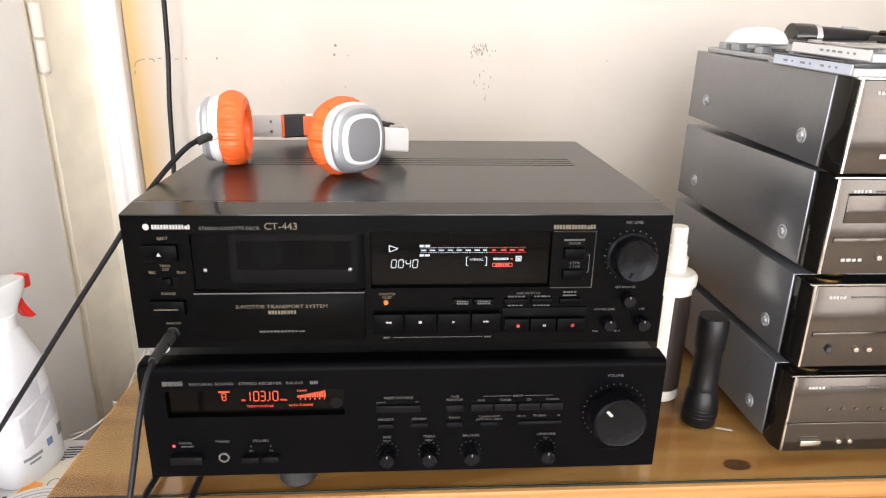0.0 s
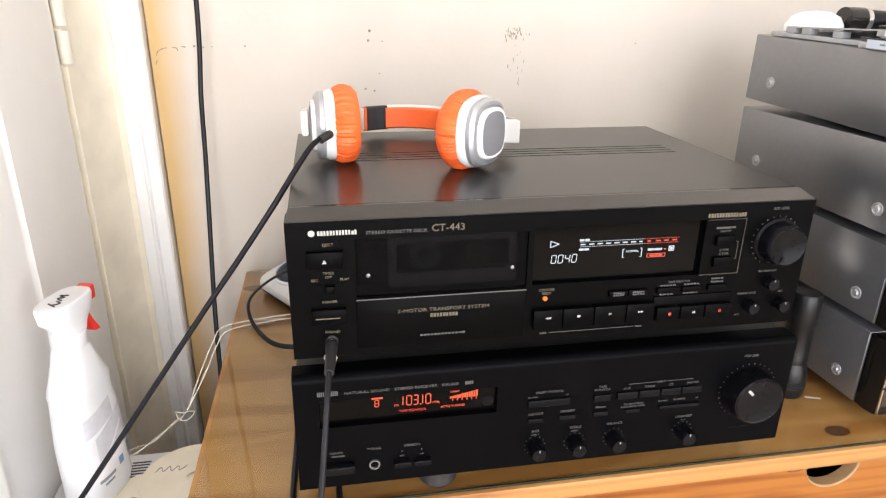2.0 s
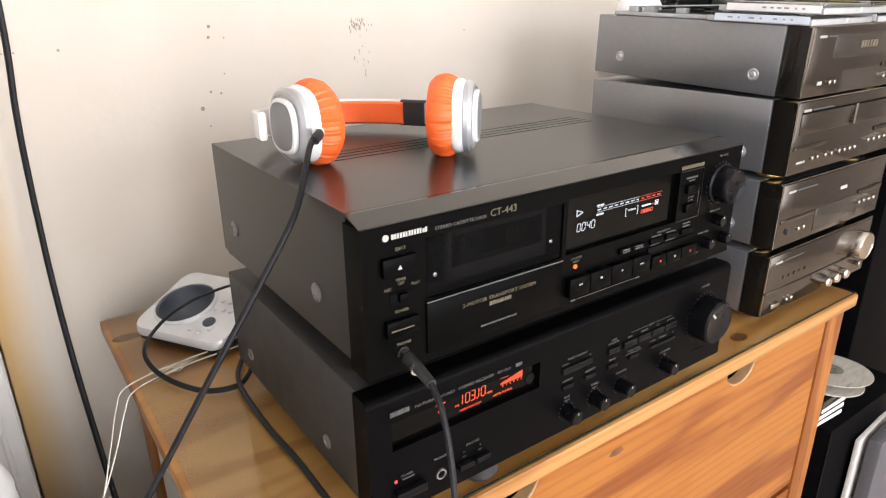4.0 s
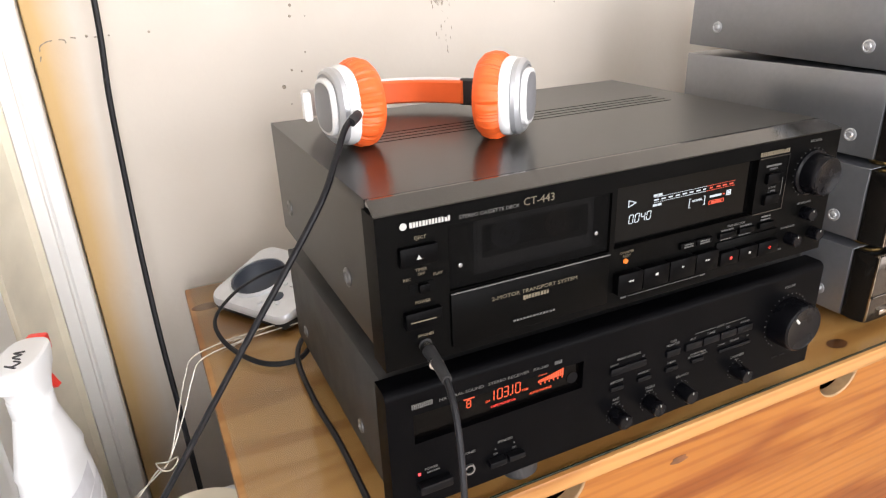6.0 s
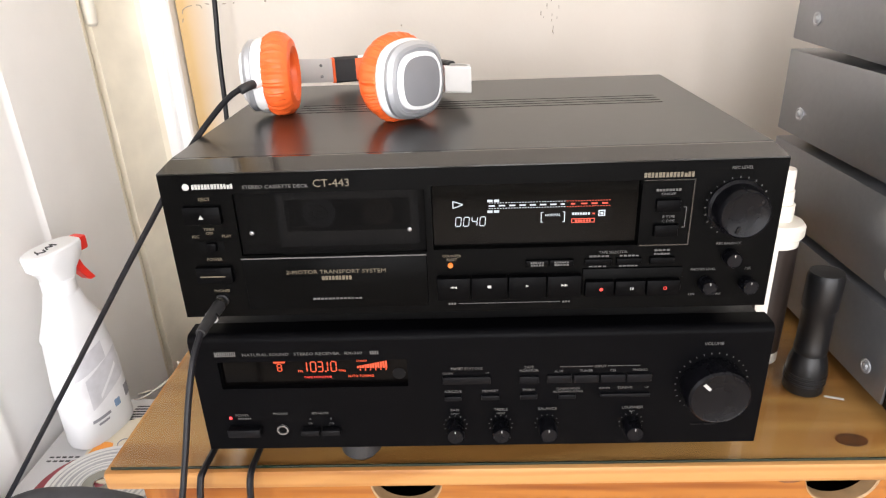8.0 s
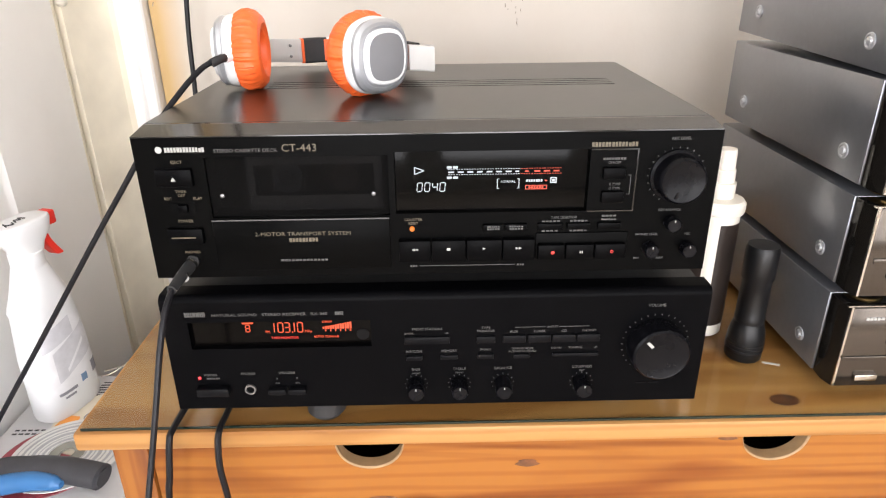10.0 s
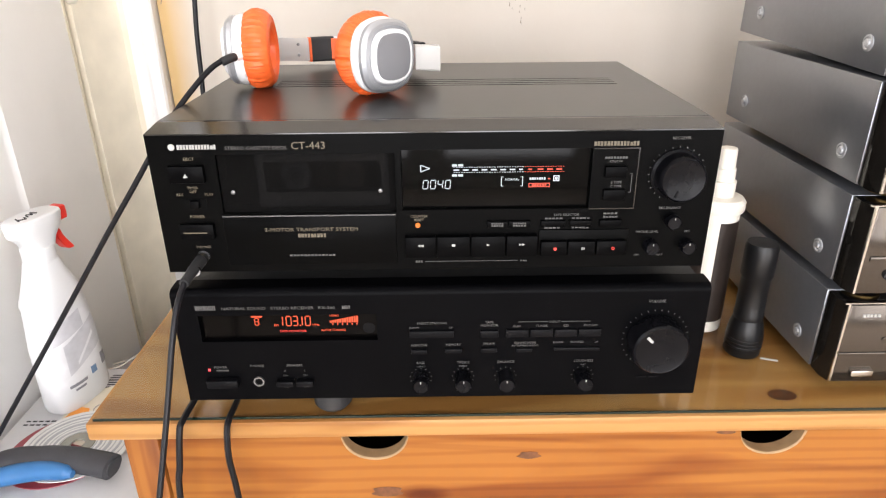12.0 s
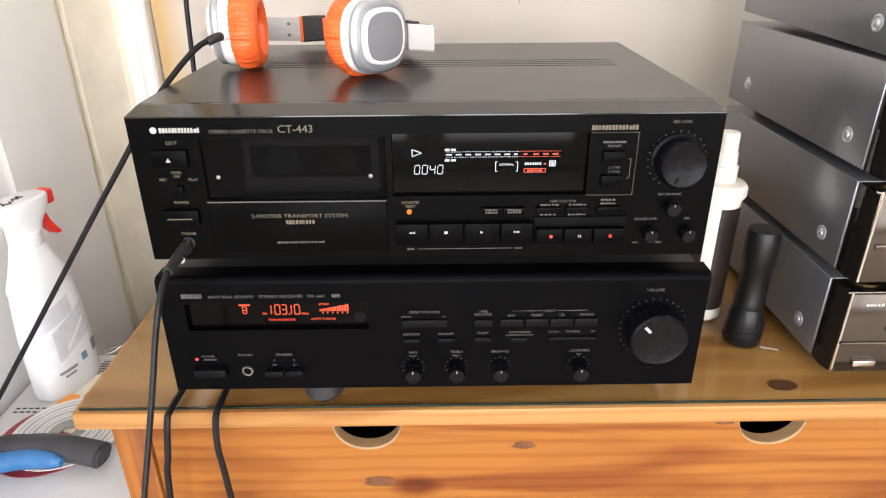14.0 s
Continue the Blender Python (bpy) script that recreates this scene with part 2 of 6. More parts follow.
M = {
    "plaster": plaster_mat(),
    "wallpaint": mat("pale_wall_paint", (0.89, 0.875, 0.845), 0.85, vary=0.04, scale=5, bump=0.15, bump_scale=60),
    # dark tone chosen so the bronze fronts mirror little light from the east
    "taupe": mat("taupe_reflection_wall", (0.24, 0.205, 0.175), 0.85, vary=0.06, scale=5, bump=0.15, bump_scale=60),
    "ceil": mat("ceiling_paint", (0.91, 0.91, 0.90), 0.9, vary=0.03, scale=4),
    "floor": mat("brown_floor", (0.56, 0.46, 0.36), 0.5, vary=0.2, scale=8, stretch=(1, 8, 1)),
    "gloss_white": mat("white_gloss_paint", (0.84, 0.835, 0.82), 0.42, vary=0.035, scale=9, bump=0.12, bump_scale=70),
    "old_white": mat("yellowed_white_paint", (0.76, 0.70, 0.57), 0.5, vary=0.1, scale=14, bump=0.15, bump_scale=80),
    "hinge": mat("painted_hinge", (0.70, 0.66, 0.57), 0.45, vary=0.08, scale=40),
    "crack": mat("dark_chip", (0.31, 0.265, 0.21), 0.9, vary=0.4, scale=300),
    "pine": pine_mat("varnished_pine", dark=(0.185, 0.052, 0.008), light=(0.30, 0.112, 0.020)),
    "pine_top": pine_mat("pine_top_board", seed=3.1, dark=(0.29, 0.13, 0.036), light=(0.40, 0.205, 0.068)),
    "pine_v": pine_mat("pine_post", along="z", seed=2.2, dark=(0.185, 0.057, 0.010), light=(0.30, 0.112, 0.022)),
    # near-black: the shade inside the chest is put into this colour
    "shade_in": mat("shaded_interior", (0.006, 0.004, 0.003), 0.9, spec=0.05),
    "glass_top": pane_mat("clear_plate_glass", (0.93, 0.95, 0.92)),
    "glass_edge": mat("green_glass_edge", (0.003, 0.012, 0.008), 0.12, vary=0.2, scale=10),
    "deck_cover": mat("black_painted_steel", (0.0090, 0.0083, 0.0077), 0.29, vary=0.1, scale=300, rvary=0.008, spec=0.4),
    "deck_front": mat("black_brushed_front", (0.0017, 0.0017, 0.0017), 0.3, vary=0.15, scale=40, spec=0.03, rvary=0.03, stretch=(1, 1, 14)),
    "deck_gloss": mat("black_gloss_plastic", (0.008, 0.0075, 0.007), 0.10, vary=0.1, scale=40, rvary=0.03, spec=0.6),
    "deck_btn": mat("black_button_plastic", (0.0014, 0.0014, 0.0016), 0.34, vary=0.1, scale=60, spec=0.035),
    "rcv_front": mat("satin_black_front", (0.0017, 0.0017, 0.0021), 0.36, vary=0.12, scale=35, spec=0.03, rvary=0.03),
    "rcv_cover": mat("black_textured_cover", (0.014, 0.0135, 0.013), 0.5, vary=0.2, scale=90, bump=0.15, bump_scale=1200),
    "rcv_btn": mat("dark_grey_keys", (0.0035, 0.0035, 0.0042), 0.38, vary=0.1, scale=60, spec=0.08),
    "knob": mat("black_knob_plastic", (0.0032, 0.0032, 0.0042), 0.28, vary=0.1, scale=80, spec=0.12),
    "rubber": mat("black_rubber", (0.015, 0.015, 0.016), 0.6, vary=0.2, scale=80),
    "pad_white": mat("white_felt_foot", (0.75, 0.73, 0.7), 0.7),
    "print_grey": mat("grey_print", (0.070, 0.069, 0.067), 0.5, vary=0.05),
    "print_white": mat("white_print", (0.36, 0.36, 0.345), 0.5, vary=0.05),
    "print_gold": mat("gold_print", (0.105, 0.086, 0.055), 0.45, vary=0.05),
    "window_dark": smoked_mat("smoked_window", (0.26, 0.26, 0.27)),
    "window_disp": mat("black_display_window", (0.0012, 0.0012, 0.0012), 0.06, vary=0.1, scale=20, rvary=0.02, spec=0.10),
    "rcv_window": mat("black_receiver_window", (0.0012, 0.001, 0.001), 0.12, vary=0.1, scale=20, rvary=0.02, spec=0.07),
    "cavity": mat("deck_cavity", (0.003, 0.003, 0.003), 0.8, spec=0.03),
    "cass": mat("grey_cassette_shell", (0.2, 0.195, 0.19), 0.45, vary=0.1, scale=60),
    "cass_label": mat("cassette_label", (0.36, 0.33, 0.29), 0.6, vary=0.15, scale=50),
    "cass_pack": mat("grey_tape_pack", (0.17, 0.165, 0.16), 0.35, vary=0.12, scale=80),
    "cass_brown": mat("brown_tape_pack", (0.15, 0.095, 0.055), 0.35, vary=0.12, scale=80),
    "hub": mat("dark_hub", (0.03, 0.03, 0.03), 0.5),
    "vfd_white": glow("fluorescent_white", (0.86, 0.93, 1.0), 0.75),
    "vfd_red": glow("fluorescent_red", (1.0, 0.10, 0.04), 0.9),
    "vfd_orange": glow("receiver_orange", (1.0, 0.10, 0.022), 1.05),
    "vfd_deep": glow("receiver_deep_red", (1.0, 0.05, 0.03), 1.0),
    "led_amber": glow("amber_lamp", (1.0, 0.24, 0.02), 1.0),
    "led_red": glow("red_lamp", (1.0, 0.05, 0.06), 2.5),
    "red_print": mat("red_print", (0.6, 0.03, 0.02), 0.5),
    "steel": mat("bright_steel", (0.62, 0.62, 0.62), 0.25, metal=1.0, vary=0.08),
    "screw": mat("grey_screw", (0.2, 0.2, 0.2), 0.35, metal=0.8),
    "unit_side": mat("grey_painted_metal", (0.255, 0.262, 0.280), 0.31, metal=0.8, vary=0.03, scale=160, bump=0.02, bump_scale=1800, spec=0.5, rvary=0.015),
    "unit_front": mat("bronze_champagne_metal", (0.085, 0.074, 0.064), 0.14, metal=0.9, vary=0.06, scale=60, stretch=(1, 1, 12), rvary=0.04),
    "unit_dark": mat("black_mirror_moulding", (0.008, 0.007, 0.006), 0.06, vary=0.1, spec=0.28, rvary=0.02),
    "unit_disp": mat("bronze_dark_window", (0.045, 0.040, 0.034), 0.15, metal=0.4, vary=0.05),
    "unit_edge": mat("polished_edge", (0.55, 0.51, 0.46), 0.18, metal=1.0),
    "gold": mat("gold_foot", (0.34, 0.22, 0.08), 0.3, metal=1.0),
    "orange": mat("orange_leatherette", (0.86, 0.13, 0.025), 0.45, vary=0.06, scale=40, bump=0.12, bump_scale=260),
    "hp_white": mat("white_gloss_plastic", (0.78, 0.78, 0.78), 0.25, vary=0.02, scale=30),
    "hp_silver": mat("silver_plastic", (0.42, 0.43, 0.45), 0.3, metal=0.55, vary=0.05),
    "hp_grey": mat("grey_soft_disc", (0.19, 0.19, 0.2), 0.42, vary=0.05),
    "hp_tab": mat("pale_grey_plastic", (0.52, 0.51, 0.49), 0.4, vary=0.04),
    "cable": mat("black_cable", (0.007, 0.007, 0.009), 0.45, vary=0.15, scale=90, spec=0.25),
    "clear_wire": mat("clear_speaker_wire", (0.6, 0.55, 0.47), 0.25, vary=0.15, scale=120, spec=0.8),
    "bottle": mat("white_pe_bottle", (0.74, 0.75, 0.76), 0.35, vary=0.02, scale=20),
    "label_grey": mat("faded_grey_label", (0.56, 0.56, 0.59), 0.5, vary=0.12, scale=55),
    "label_light": mat("pale_label", (0.74, 0.74, 0.76), 0.5, vary=0.06, scale=60),
    "trigger": mat("red_trigger", (0.78, 0.035, 0.022), 0.35, vary=0.05),
    "ink": mat("black_ink", (0.04, 0.04, 0.045), 0.6),
    "ink_grey": mat("grey_ink", (0.25, 0.25, 0.28), 0.6),
    "ink_blue": mat("blue_ink", (0.16, 0.26, 0.42), 0.6),
    "box_grey": mat("silver_grey_plastic", (0.64, 0.64, 0.65), 0.45, vary=0.06, scale=30, bump=0.05, bump_scale=500),
    "disc_white": mat("white_printed_disc", (0.74, 0.74, 0.72), 0.35, vary=0.04, scale=25),
    "disc_cream": mat("cream_printed_disc", (0.72, 0.66, 0.53), 0.35, vary=0.06, scale=25),
    "disc_worn": mat("dusty_scratched_disc", (0.42, 0.40, 0.35), 0.3, vary=0.18, scale=40, stretch=(1, 4, 1)),
    "disc_ring": mat("grey_ring_print", (0.42, 0.43, 0.45), 0.35),
    "disc_red": mat("maroon_disc", (0.30, 0.045, 0.06), 0.35, vary=0.1),
    "disc_hub": mat("clear_disc_hub", (0.28, 0.27, 0.22), 0.15, metal=0.3),
    "orange_print": mat("orange_print", (0.85, 0.33, 0.05), 0.45),
    "pouch": mat("dark_grey_rubber_grip", (0.035, 0.035, 0.04), 0.55, vary=0.2, scale=60, bump=0.1, bump_scale=500),
    "blue": mat("blue_rubber_grip", (0.035, 0.15, 0.36), 0.45, vary=0.08, scale=40),
    "dock_silver": mat("silver_painted_plastic", (0.62, 0.635, 0.66), 0.33, metal=0.35, vary=0.05, scale=60),
    "dock_cup": mat("slate_grey_cup", (0.045, 0.055, 0.075), 0.45, vary=0.1, scale=40),
    "lotion": mat("cream_white_plastic", (0.76, 0.72, 0.63), 0.35, vary=0.03),
    "lotion_label": mat("brown_black_label", (0.028, 0.02, 0.016), 0.4, vary=0.2),
    "torch": mat("black_anodised", (0.006, 0.006, 0.0065), 0.35, vary=0.2, scale=60, spec=0.3),
    "case": pane_mat("clear_case_plastic", (0.86, 0.87, 0.88), ior=1.5, rough=0.06),
    "case_grey": mat("grey_case_tray", (0.34, 0.35, 0.36), 0.25, vary=0.1, scale=50, spec=0.8),
    "paper": mat("white_paper", (0.78, 0.78, 0.77), 0.6, vary=0.03),
    "paper_blue": mat("blue_grey_paper", (0.55, 0.62, 0.72), 0.6),
    "green_print": mat("green_card", (0.04, 0.3, 0.2), 0.5, vary=0.1),
    "yellow_paper": mat("yellowed_papers", (0.55, 0.5, 0.22), 0.7, vary=0.2, scale=60, stretch=(1, 1, 20)),
    "blackbox": mat("black_laminate", (0.0022, 0.0022, 0.0026), 0.5, vary=0.2, scale=30, spec=0.02),
    "grey_cloth": mat("grey_speaker_cloth", (0.07, 0.068, 0.076), 0.8, vary=0.1, scale=400),
}


# ---- building helpers ----
def part(name, bm, material, parent=None, label="", smooth=True):
    me = bpy.data.meshes.new(name)
    bm.normal_update()
    bm.to_mesh(me)
    bm.free()
    me.materials.append(M[material] if isinstance(material, str) else material)
    if smooth:
        me.shade_smooth()
        me.set_sharp_from_angle(angle=radians(32))
    ob = new(name, me)
    if parent is not None:
        ob.parent = parent
    if label:
        ob["label"] = label
    return ob


def thing(name, label, category, at=(0, 0, 0), rz=0.0, group="", kind=""):
    ob = new(name)
    ob.matrix_world = pose(*at, 0, 0, rz)
    ob.empty_display_size = 0.02
    return tagged(ob, label, category, group, kind)


def box(x0, x1, y0, y1, z0, z1, bevel=0.0, seg=2, bm=None):
    b = bmesh.new()
    bmesh.ops.create_cube(b, size=1.0)
    for v in b.verts:
        v.co = Vector((x0 + (v.co.x + 0.5) * (x1 - x0), y0 + (v.co.y + 0.5) * (y1 - y0), z0 + (v.co.z + 0.5) * (z1 - z0)))
    if bevel:
        bmesh.ops.bevel(b, geom=b.edges[:], offset=bevel, segments=seg, profile=0.5, affect="EDGES", clamp_overlap=True)
    if bm is None:
        return b
    return merge(bm, b)


def merge(bm, other, m=None):
    if m is not None:
        bmesh.ops.transform(other, matrix=m, verts=other.verts[:])
    me = bpy.data.meshes.new("tmp")
    other.to_mesh(me)
    other.free()
    bm.from_mesh(me)
    bpy.data.meshes.remove(me)
    return bm


def lathe(profile, seg=32, axis="z", cap=True):
    """Solid of revolution from (radius, height) pairs."""
    b = bmesh.new()
    rings = []
    for r, h in profile:
        ring = []
        for i in range(seg):
            a = 2 * math.pi * i / seg
            ring.append(b.verts.new((r * math.cos(a), r * math.sin(a), h)))
        rings.append(ring)
    for p, q in zip(rings, rings[1:]):
        for i in range(seg):
            b.faces.new((p[i], p[(i + 1) % seg], q[(i + 1) % seg], q[i]))
    if cap:
        b.faces.new(list(reversed(rings[0])))
        b.faces.new(rings[-1])
    if axis == "-y":  # height runs towards the viewer
        bmesh.ops.transform(b, matrix=Matrix.Rotation(radians(90), 4, "X"), verts=b.verts[:])
    bmesh.ops.recalc_face_normals(b, faces=b.faces[:])
    return b


def at(bm, x, y, z):
    bmesh.ops.translate(bm, vec=(x, y, z), verts=bm.verts[:])
    return bm


def outline(pts, depth, axis="y"):
    """A plate from an outline in x and z (axis y) or x and y (axis z), with thickness."""
    b = bmesh.new()
    vs = [b.verts.new((p[0], 0, p[1]) if axis == "y" else (p[0], p[1], 0)) for p in pts]
    f = b.faces.new(vs)
    ext = bmesh.ops.extrude_face_region(b, geom=[f])
    d = (0, depth, 0) if axis == "y" else (0, 0, depth)
    bmesh.ops.translate(b, vec=d, verts=[v for v in ext["geom"] if isinstance(v, bmesh.types.BMVert)])
    bmesh.ops.recalc_face_normals(b, faces=b.faces[:])
    return b


def plate(x0, x1, z0, z1, y0, y1, holes=()):
    """An upright plate facing -y with rectangular holes right through it."""
    xs = sorted({x0, x1, *[h[0] for h in holes], *[h[1] for h in holes]})
    zs = sorted({z0, z1, *[h[2] for h in holes], *[h[3] for h in holes]})
    b = bmesh.new()
    vs = {(x, z): b.verts.new((x, y0, z)) for x in xs for z in zs}
    faces = []
    for xa, xb in zip(xs, xs[1:]):
        for za, zb in zip(zs, zs[1:]):
            cx, cz = (xa + xb) / 2, (za + zb) / 2
            if any(h[0] < cx < h[1] and h[2] < cz < h[3] for h in holes):
                continue
            faces.append(b.faces.new((vs[xa, za], vs[xb, za], vs[xb, zb], vs[xa, zb])))
    ext = bmesh.ops.extrude_face_region(b, geom=faces)
    bmesh.ops.translate(b, vec=(0, y1 - y0, 0), verts=[v for v in ext["geom"] if isinstance(v, bmesh.types.BMVert)])
    bmesh.ops.recalc_face_normals(b, faces=b.faces[:])
    return b


def curve_pts(pts, n=10):
    """A smooth run of points through the given ones."""
    P = [Vector(p) for p in pts]
    P = [2 * P[0] - P[1]] + P + [2 * P[-1] - P[-2]]
    out = []
    for i in range(1, len(P) - 2):
        a, b, c, d = P[i - 1:i + 3]
        for k in range(n):
            t = k / n
            out.append(0.5 * (2 * b + (c - a) * t + (2 * a - 5 * b + 4 * c - d) * t * t + (3 * b - a - 3 * c + d) * t ** 3))
    out.append(P[-2])
    return out


def tube(pts, r, n=8, seg=8, flat=1.0):
    path = curve_pts(pts, n)
    b = bmesh.new()
    rings = []
    side = None
    for i, p in enumerate(path):
        d = (path[min(i + 1, len(path) - 1)] - path[max(i - 1, 0)]).normalized()
        if side is None:
            side = d.cross(Vector((0.3, 0.2, 0.93))).normalized()
        side = (side - d * side.dot(d)).normalized()
        up = d.cross(side)
        rr = r(i / (len(path) - 1)) if callable(r) else r
        rings.append([b.verts.new(p + rr * (math.cos(2 * math.pi * k / seg) * side + flat * math.sin(2 * math.pi * k / seg) * up)) for k in range(seg)])
    for p, q in zip(rings, rings[1:]):
        for k in range(seg):
            b.faces.new((p[k], p[(k + 1) % seg], q[(k + 1) % seg], q[k]))
    b.faces.new(list(reversed(rings[0])))
    b.faces.new(rings[-1])
    bmesh.ops.recalc_face_normals(b, faces=b.faces[:])
    return b


def letters(text, x, z, size, y, material, parent, align="LEFT", squash=1.0, name="lettering", width=None, m=None):
    """Raised print facing the viewer; width stretches the line to that length."""
    cu = bpy.data.curves.new("t", "FONT")
    cu.body, cu.size, cu.align_x, cu.extrude, cu.resolution_u = text, size, align, 0.00012, 2
    ob = bpy.data.objects.new("t", cu)
    scene.collection.objects.link(ob)
    bpy.context.view_layer.update()
    me = bpy.data.meshes.new_from_object(ob.evaluated_get(bpy.context.evaluated_depsgraph_get()))
    bpy.data.objects.remove(ob)
    bpy.data.curves.remove(cu)
    b = bmesh.new()
    b.from_mesh(me)
    bpy.data.meshes.remove(me)
    if width and b.verts:
        xs = [v.co.x for v in b.verts]
        squash = width / (max(xs) - min(xs))
    mm = (pose(x, y, z, 90) if m is None else m) @ Matrix.Diagonal((squash, 1, 1, 1))
    bmesh.ops.transform(b, matrix=mm, verts=b.verts[:])
    return part(name, b, material, parent, smooth=False)


def bar(x0, x1, z0, z1, y, material, parent, name="print_bar", t=0.0003):
    return part(name, box(x0, x1, y - t, y + t, z0, z1), material, parent, smooth=False)


def bars(x0, x1, z0, z1, y, material, parent, n, name="print_bar", seed=1):
    """Writing too small to read: a row of short bars in one mesh."""
    rnd = random.Random(seed)
    b = bmesh.new()
    w = (x1 - x0) / n
    for i in range(n):
        box(x0 + i * w + w * 0.1, x0 + (i + 1) * w - w * rnd.uniform(0.12, 0.3), y - 0.0003, y + 0.0003, z0, z1 - (z1 - z0) * rnd.choice((0, 0, 0.2)), bm=b)
    return part(name, b, material, parent, smooth=False)


# ---- the room ----
WALL_Y = 1.227


def setting(name, bm, material, label, category):
    return tagged(part(name, bm, material), label, category, kind="structure")


setting("floor", box(-1.9, EAST + 0.1, SOUTH - 0.1, 1.4, -0.05, 0.0), "floor", "dark brown boarded floor of the room", "floor")
setting("ceiling", box(-1.9, EAST + 0.1, SOUTH - 0.1, 1.4, 2.5, 2.56), "ceil", "plain white ceiling of the room", "ceiling")
setting("wall_north", box(-0.424, EAST + 0.1, WALL_Y, WALL_Y + 0.15, 0.0, 2.5, 0.006), "plaster", "cream plastered wall with stains, chips and drill holes", "wall")
ww = plate(SOUTH, WALL_Y, 0.0, 2.5, 0.0, 0.1, [WIN_W])
bmesh.ops.transform(ww, matrix=Matrix(((0, 1, 0, -1.9), (1, 0, 0, 0), (0, 0, 1, 0), (0, 0, 0, 1))), verts=ww.verts[:])
bmesh.ops.recalc_face_normals(ww, faces=ww.faces[:])
setting("wall_west", ww, "wallpaint", "plain cream wall behind the white door", "wall")
# unseen window, added to go with the west fill lamp
window = thing("added_window_2", "unseen white framed side window added for fill light", "window", (-1.85, -1.15, 0.75), -90, kind="structure")
part("window_frame", plate(-0.85, 0.85, 0.0, 1.6, -0.02, 0.04, [(-0.79, -0.03, 0.06, 1.54), (0.03, 0.79, 0.06, 1.54)]), "gloss_white", window)
# unseen wall, kept dark to shape the reflections in the stack's fronts
setting("wall_east", box(EAST, EAST + 0.1, SOUTH, WALL_Y, 0.0, 2.5), "taupe", "unseen side wall, dark taupe to darken reflections", "wall")
setting("wall_north_2", box(-1.9, -0.562, WALL_Y, WALL_Y + 0.15, 0.0, 2.5), "wallpaint", "plain cream wall beyond the door frame", "wall")
setting("wall_north_3", box(-0.562, -0.424, WALL_Y, WALL_Y + 0.15, 2.1, 2.5), "wallpaint", "plain cream wall over the door frame", "wall")
south = plate(-1.9, EAST + 0.1, 0.0, 2.5, SOUTH - 0.1, SOUTH, [(x0, x1, WZ0, WZ1) for x0, x1 in WINS])
setting("wall_south", south, "wallpaint", "cream wall with the bright glazed door", "wall")
for name, (x0, x1) in zip(("window_1", "window_3"), WINS):
    window = thing(name, "white framed pair of glazed doors that lets in daylight", "window", ((x0 + x1) / 2, SOUTH - 0.03, WZ0), kind="structure")
    h = (x1 - x0) / 2
    part("window_frame", plate(-h, h, 0.0, WZ1 - WZ0, -0.03, 0.02, [(-h + 0.06, -0.10, 0.07, 2.13), (0.10, h - 0.06, 0.07, 2.13)]), "gloss_white", window)

# chips, scratches and drill holes in the plaster
rnd = random.Random(5)
for gx, gz, w, h, count in ((0.122, 1.104, 0.019, 0.008, 44), (0.128, 1.072, 0.010, 0.03, 10), (0.134, 1.035, 0.010, 0.025, 6)):
    b = bmesh.new()
    for i in range(count):
        x, z = gx + rnd.gauss(0, w * 0.55), gz + rnd.gauss(0, h * 0.5)
        s = rnd.uniform(0.0005, 0.0017)
        box(x - s * 0.5, x + s * rnd.uniform(0.1, 0.6), WALL_Y - 0.0004, WALL_Y + 0.002, z - s * 1.2, z + s * rnd.uniform(0.5, 3.2), bm=b)
    tagged(part("plaster_chip", b, "crack", smooth=False), "cluster of dark chips and scratches in cream plaster", "wall damage", kind="stuff")
for pts in ([(-0.414, 1.072), (-0.412, 1.078), (-0.405, 1.082), (-0.398, 1.0835)], [(-0.391, 1.084), (-0.385, 1.083), (-0.384, 1.079)], [(-0.378, 1.0855), (-0.372, 1.0845)], [(-0.416, 1.060), (-0.414, 1.066)], [(-0.352, 1.084), (-0.346, 1.0845)]):
    tagged(part("plaster_crack", tube([(x, WALL_Y, z) for x, z in pts], 0.0008, 4, 5), "crack"), "short thin crack in the stained plaster", "crack", "cracks in the wall")
for x, z, r in ((-0.104, 1.108, 0.0022), (-0.106, 1.094, 0.0020), (-0.126, 1.0, 0.0030), (-0.112, 1.022, 0.0018), (-0.098, 1.019, 0.0014), (-0.288, 1.086, 0.0017), (-0.09, 1.045, 0.0012), (-0.118, 0.975, 0.0012), (-0.085, 1.093, 0.001), (-0.36, 1.086, 0.0018), (-0.335, 1.085, 0.0012), (0.33, 1.09, 0.0012)):
    b = lathe([(r, 0.0), (r * 0.6, 0.0008)], 10, "-y")
    tagged(part("drill_hole", at(b, x, WALL_Y, z), "crack"), "small dark drill hole in the cream wall", "hole", "holes in the wall")

# door frame: stepped profile, standing the height of the door
prof = [(-0.4255, 1.30), (-0.4255, 1.212), (-0.428, 1.208), (-0.443, 1.208), (-0.446, 1.204), (-0.4485, 1.204), (-0.451, 1.208), (-0.4655, 1.208), (-0.468, 1.214), (-0.468, 1.30)]
setting("door_frame", outline(prof, 2.1, "z"), "gloss_white", "white glossy moulded door frame beside the cream wall", "door frame")
prof = [(-0.4685, 1.30), (-0.4685, 1.2155), (-0.478, 1.2155), (-0.488, 1.204), (-0.497, 1.182), (-0.503, 1.150), (-0.5062, 1.137), (-0.56, 1.137), (-0.56, 1.30)]
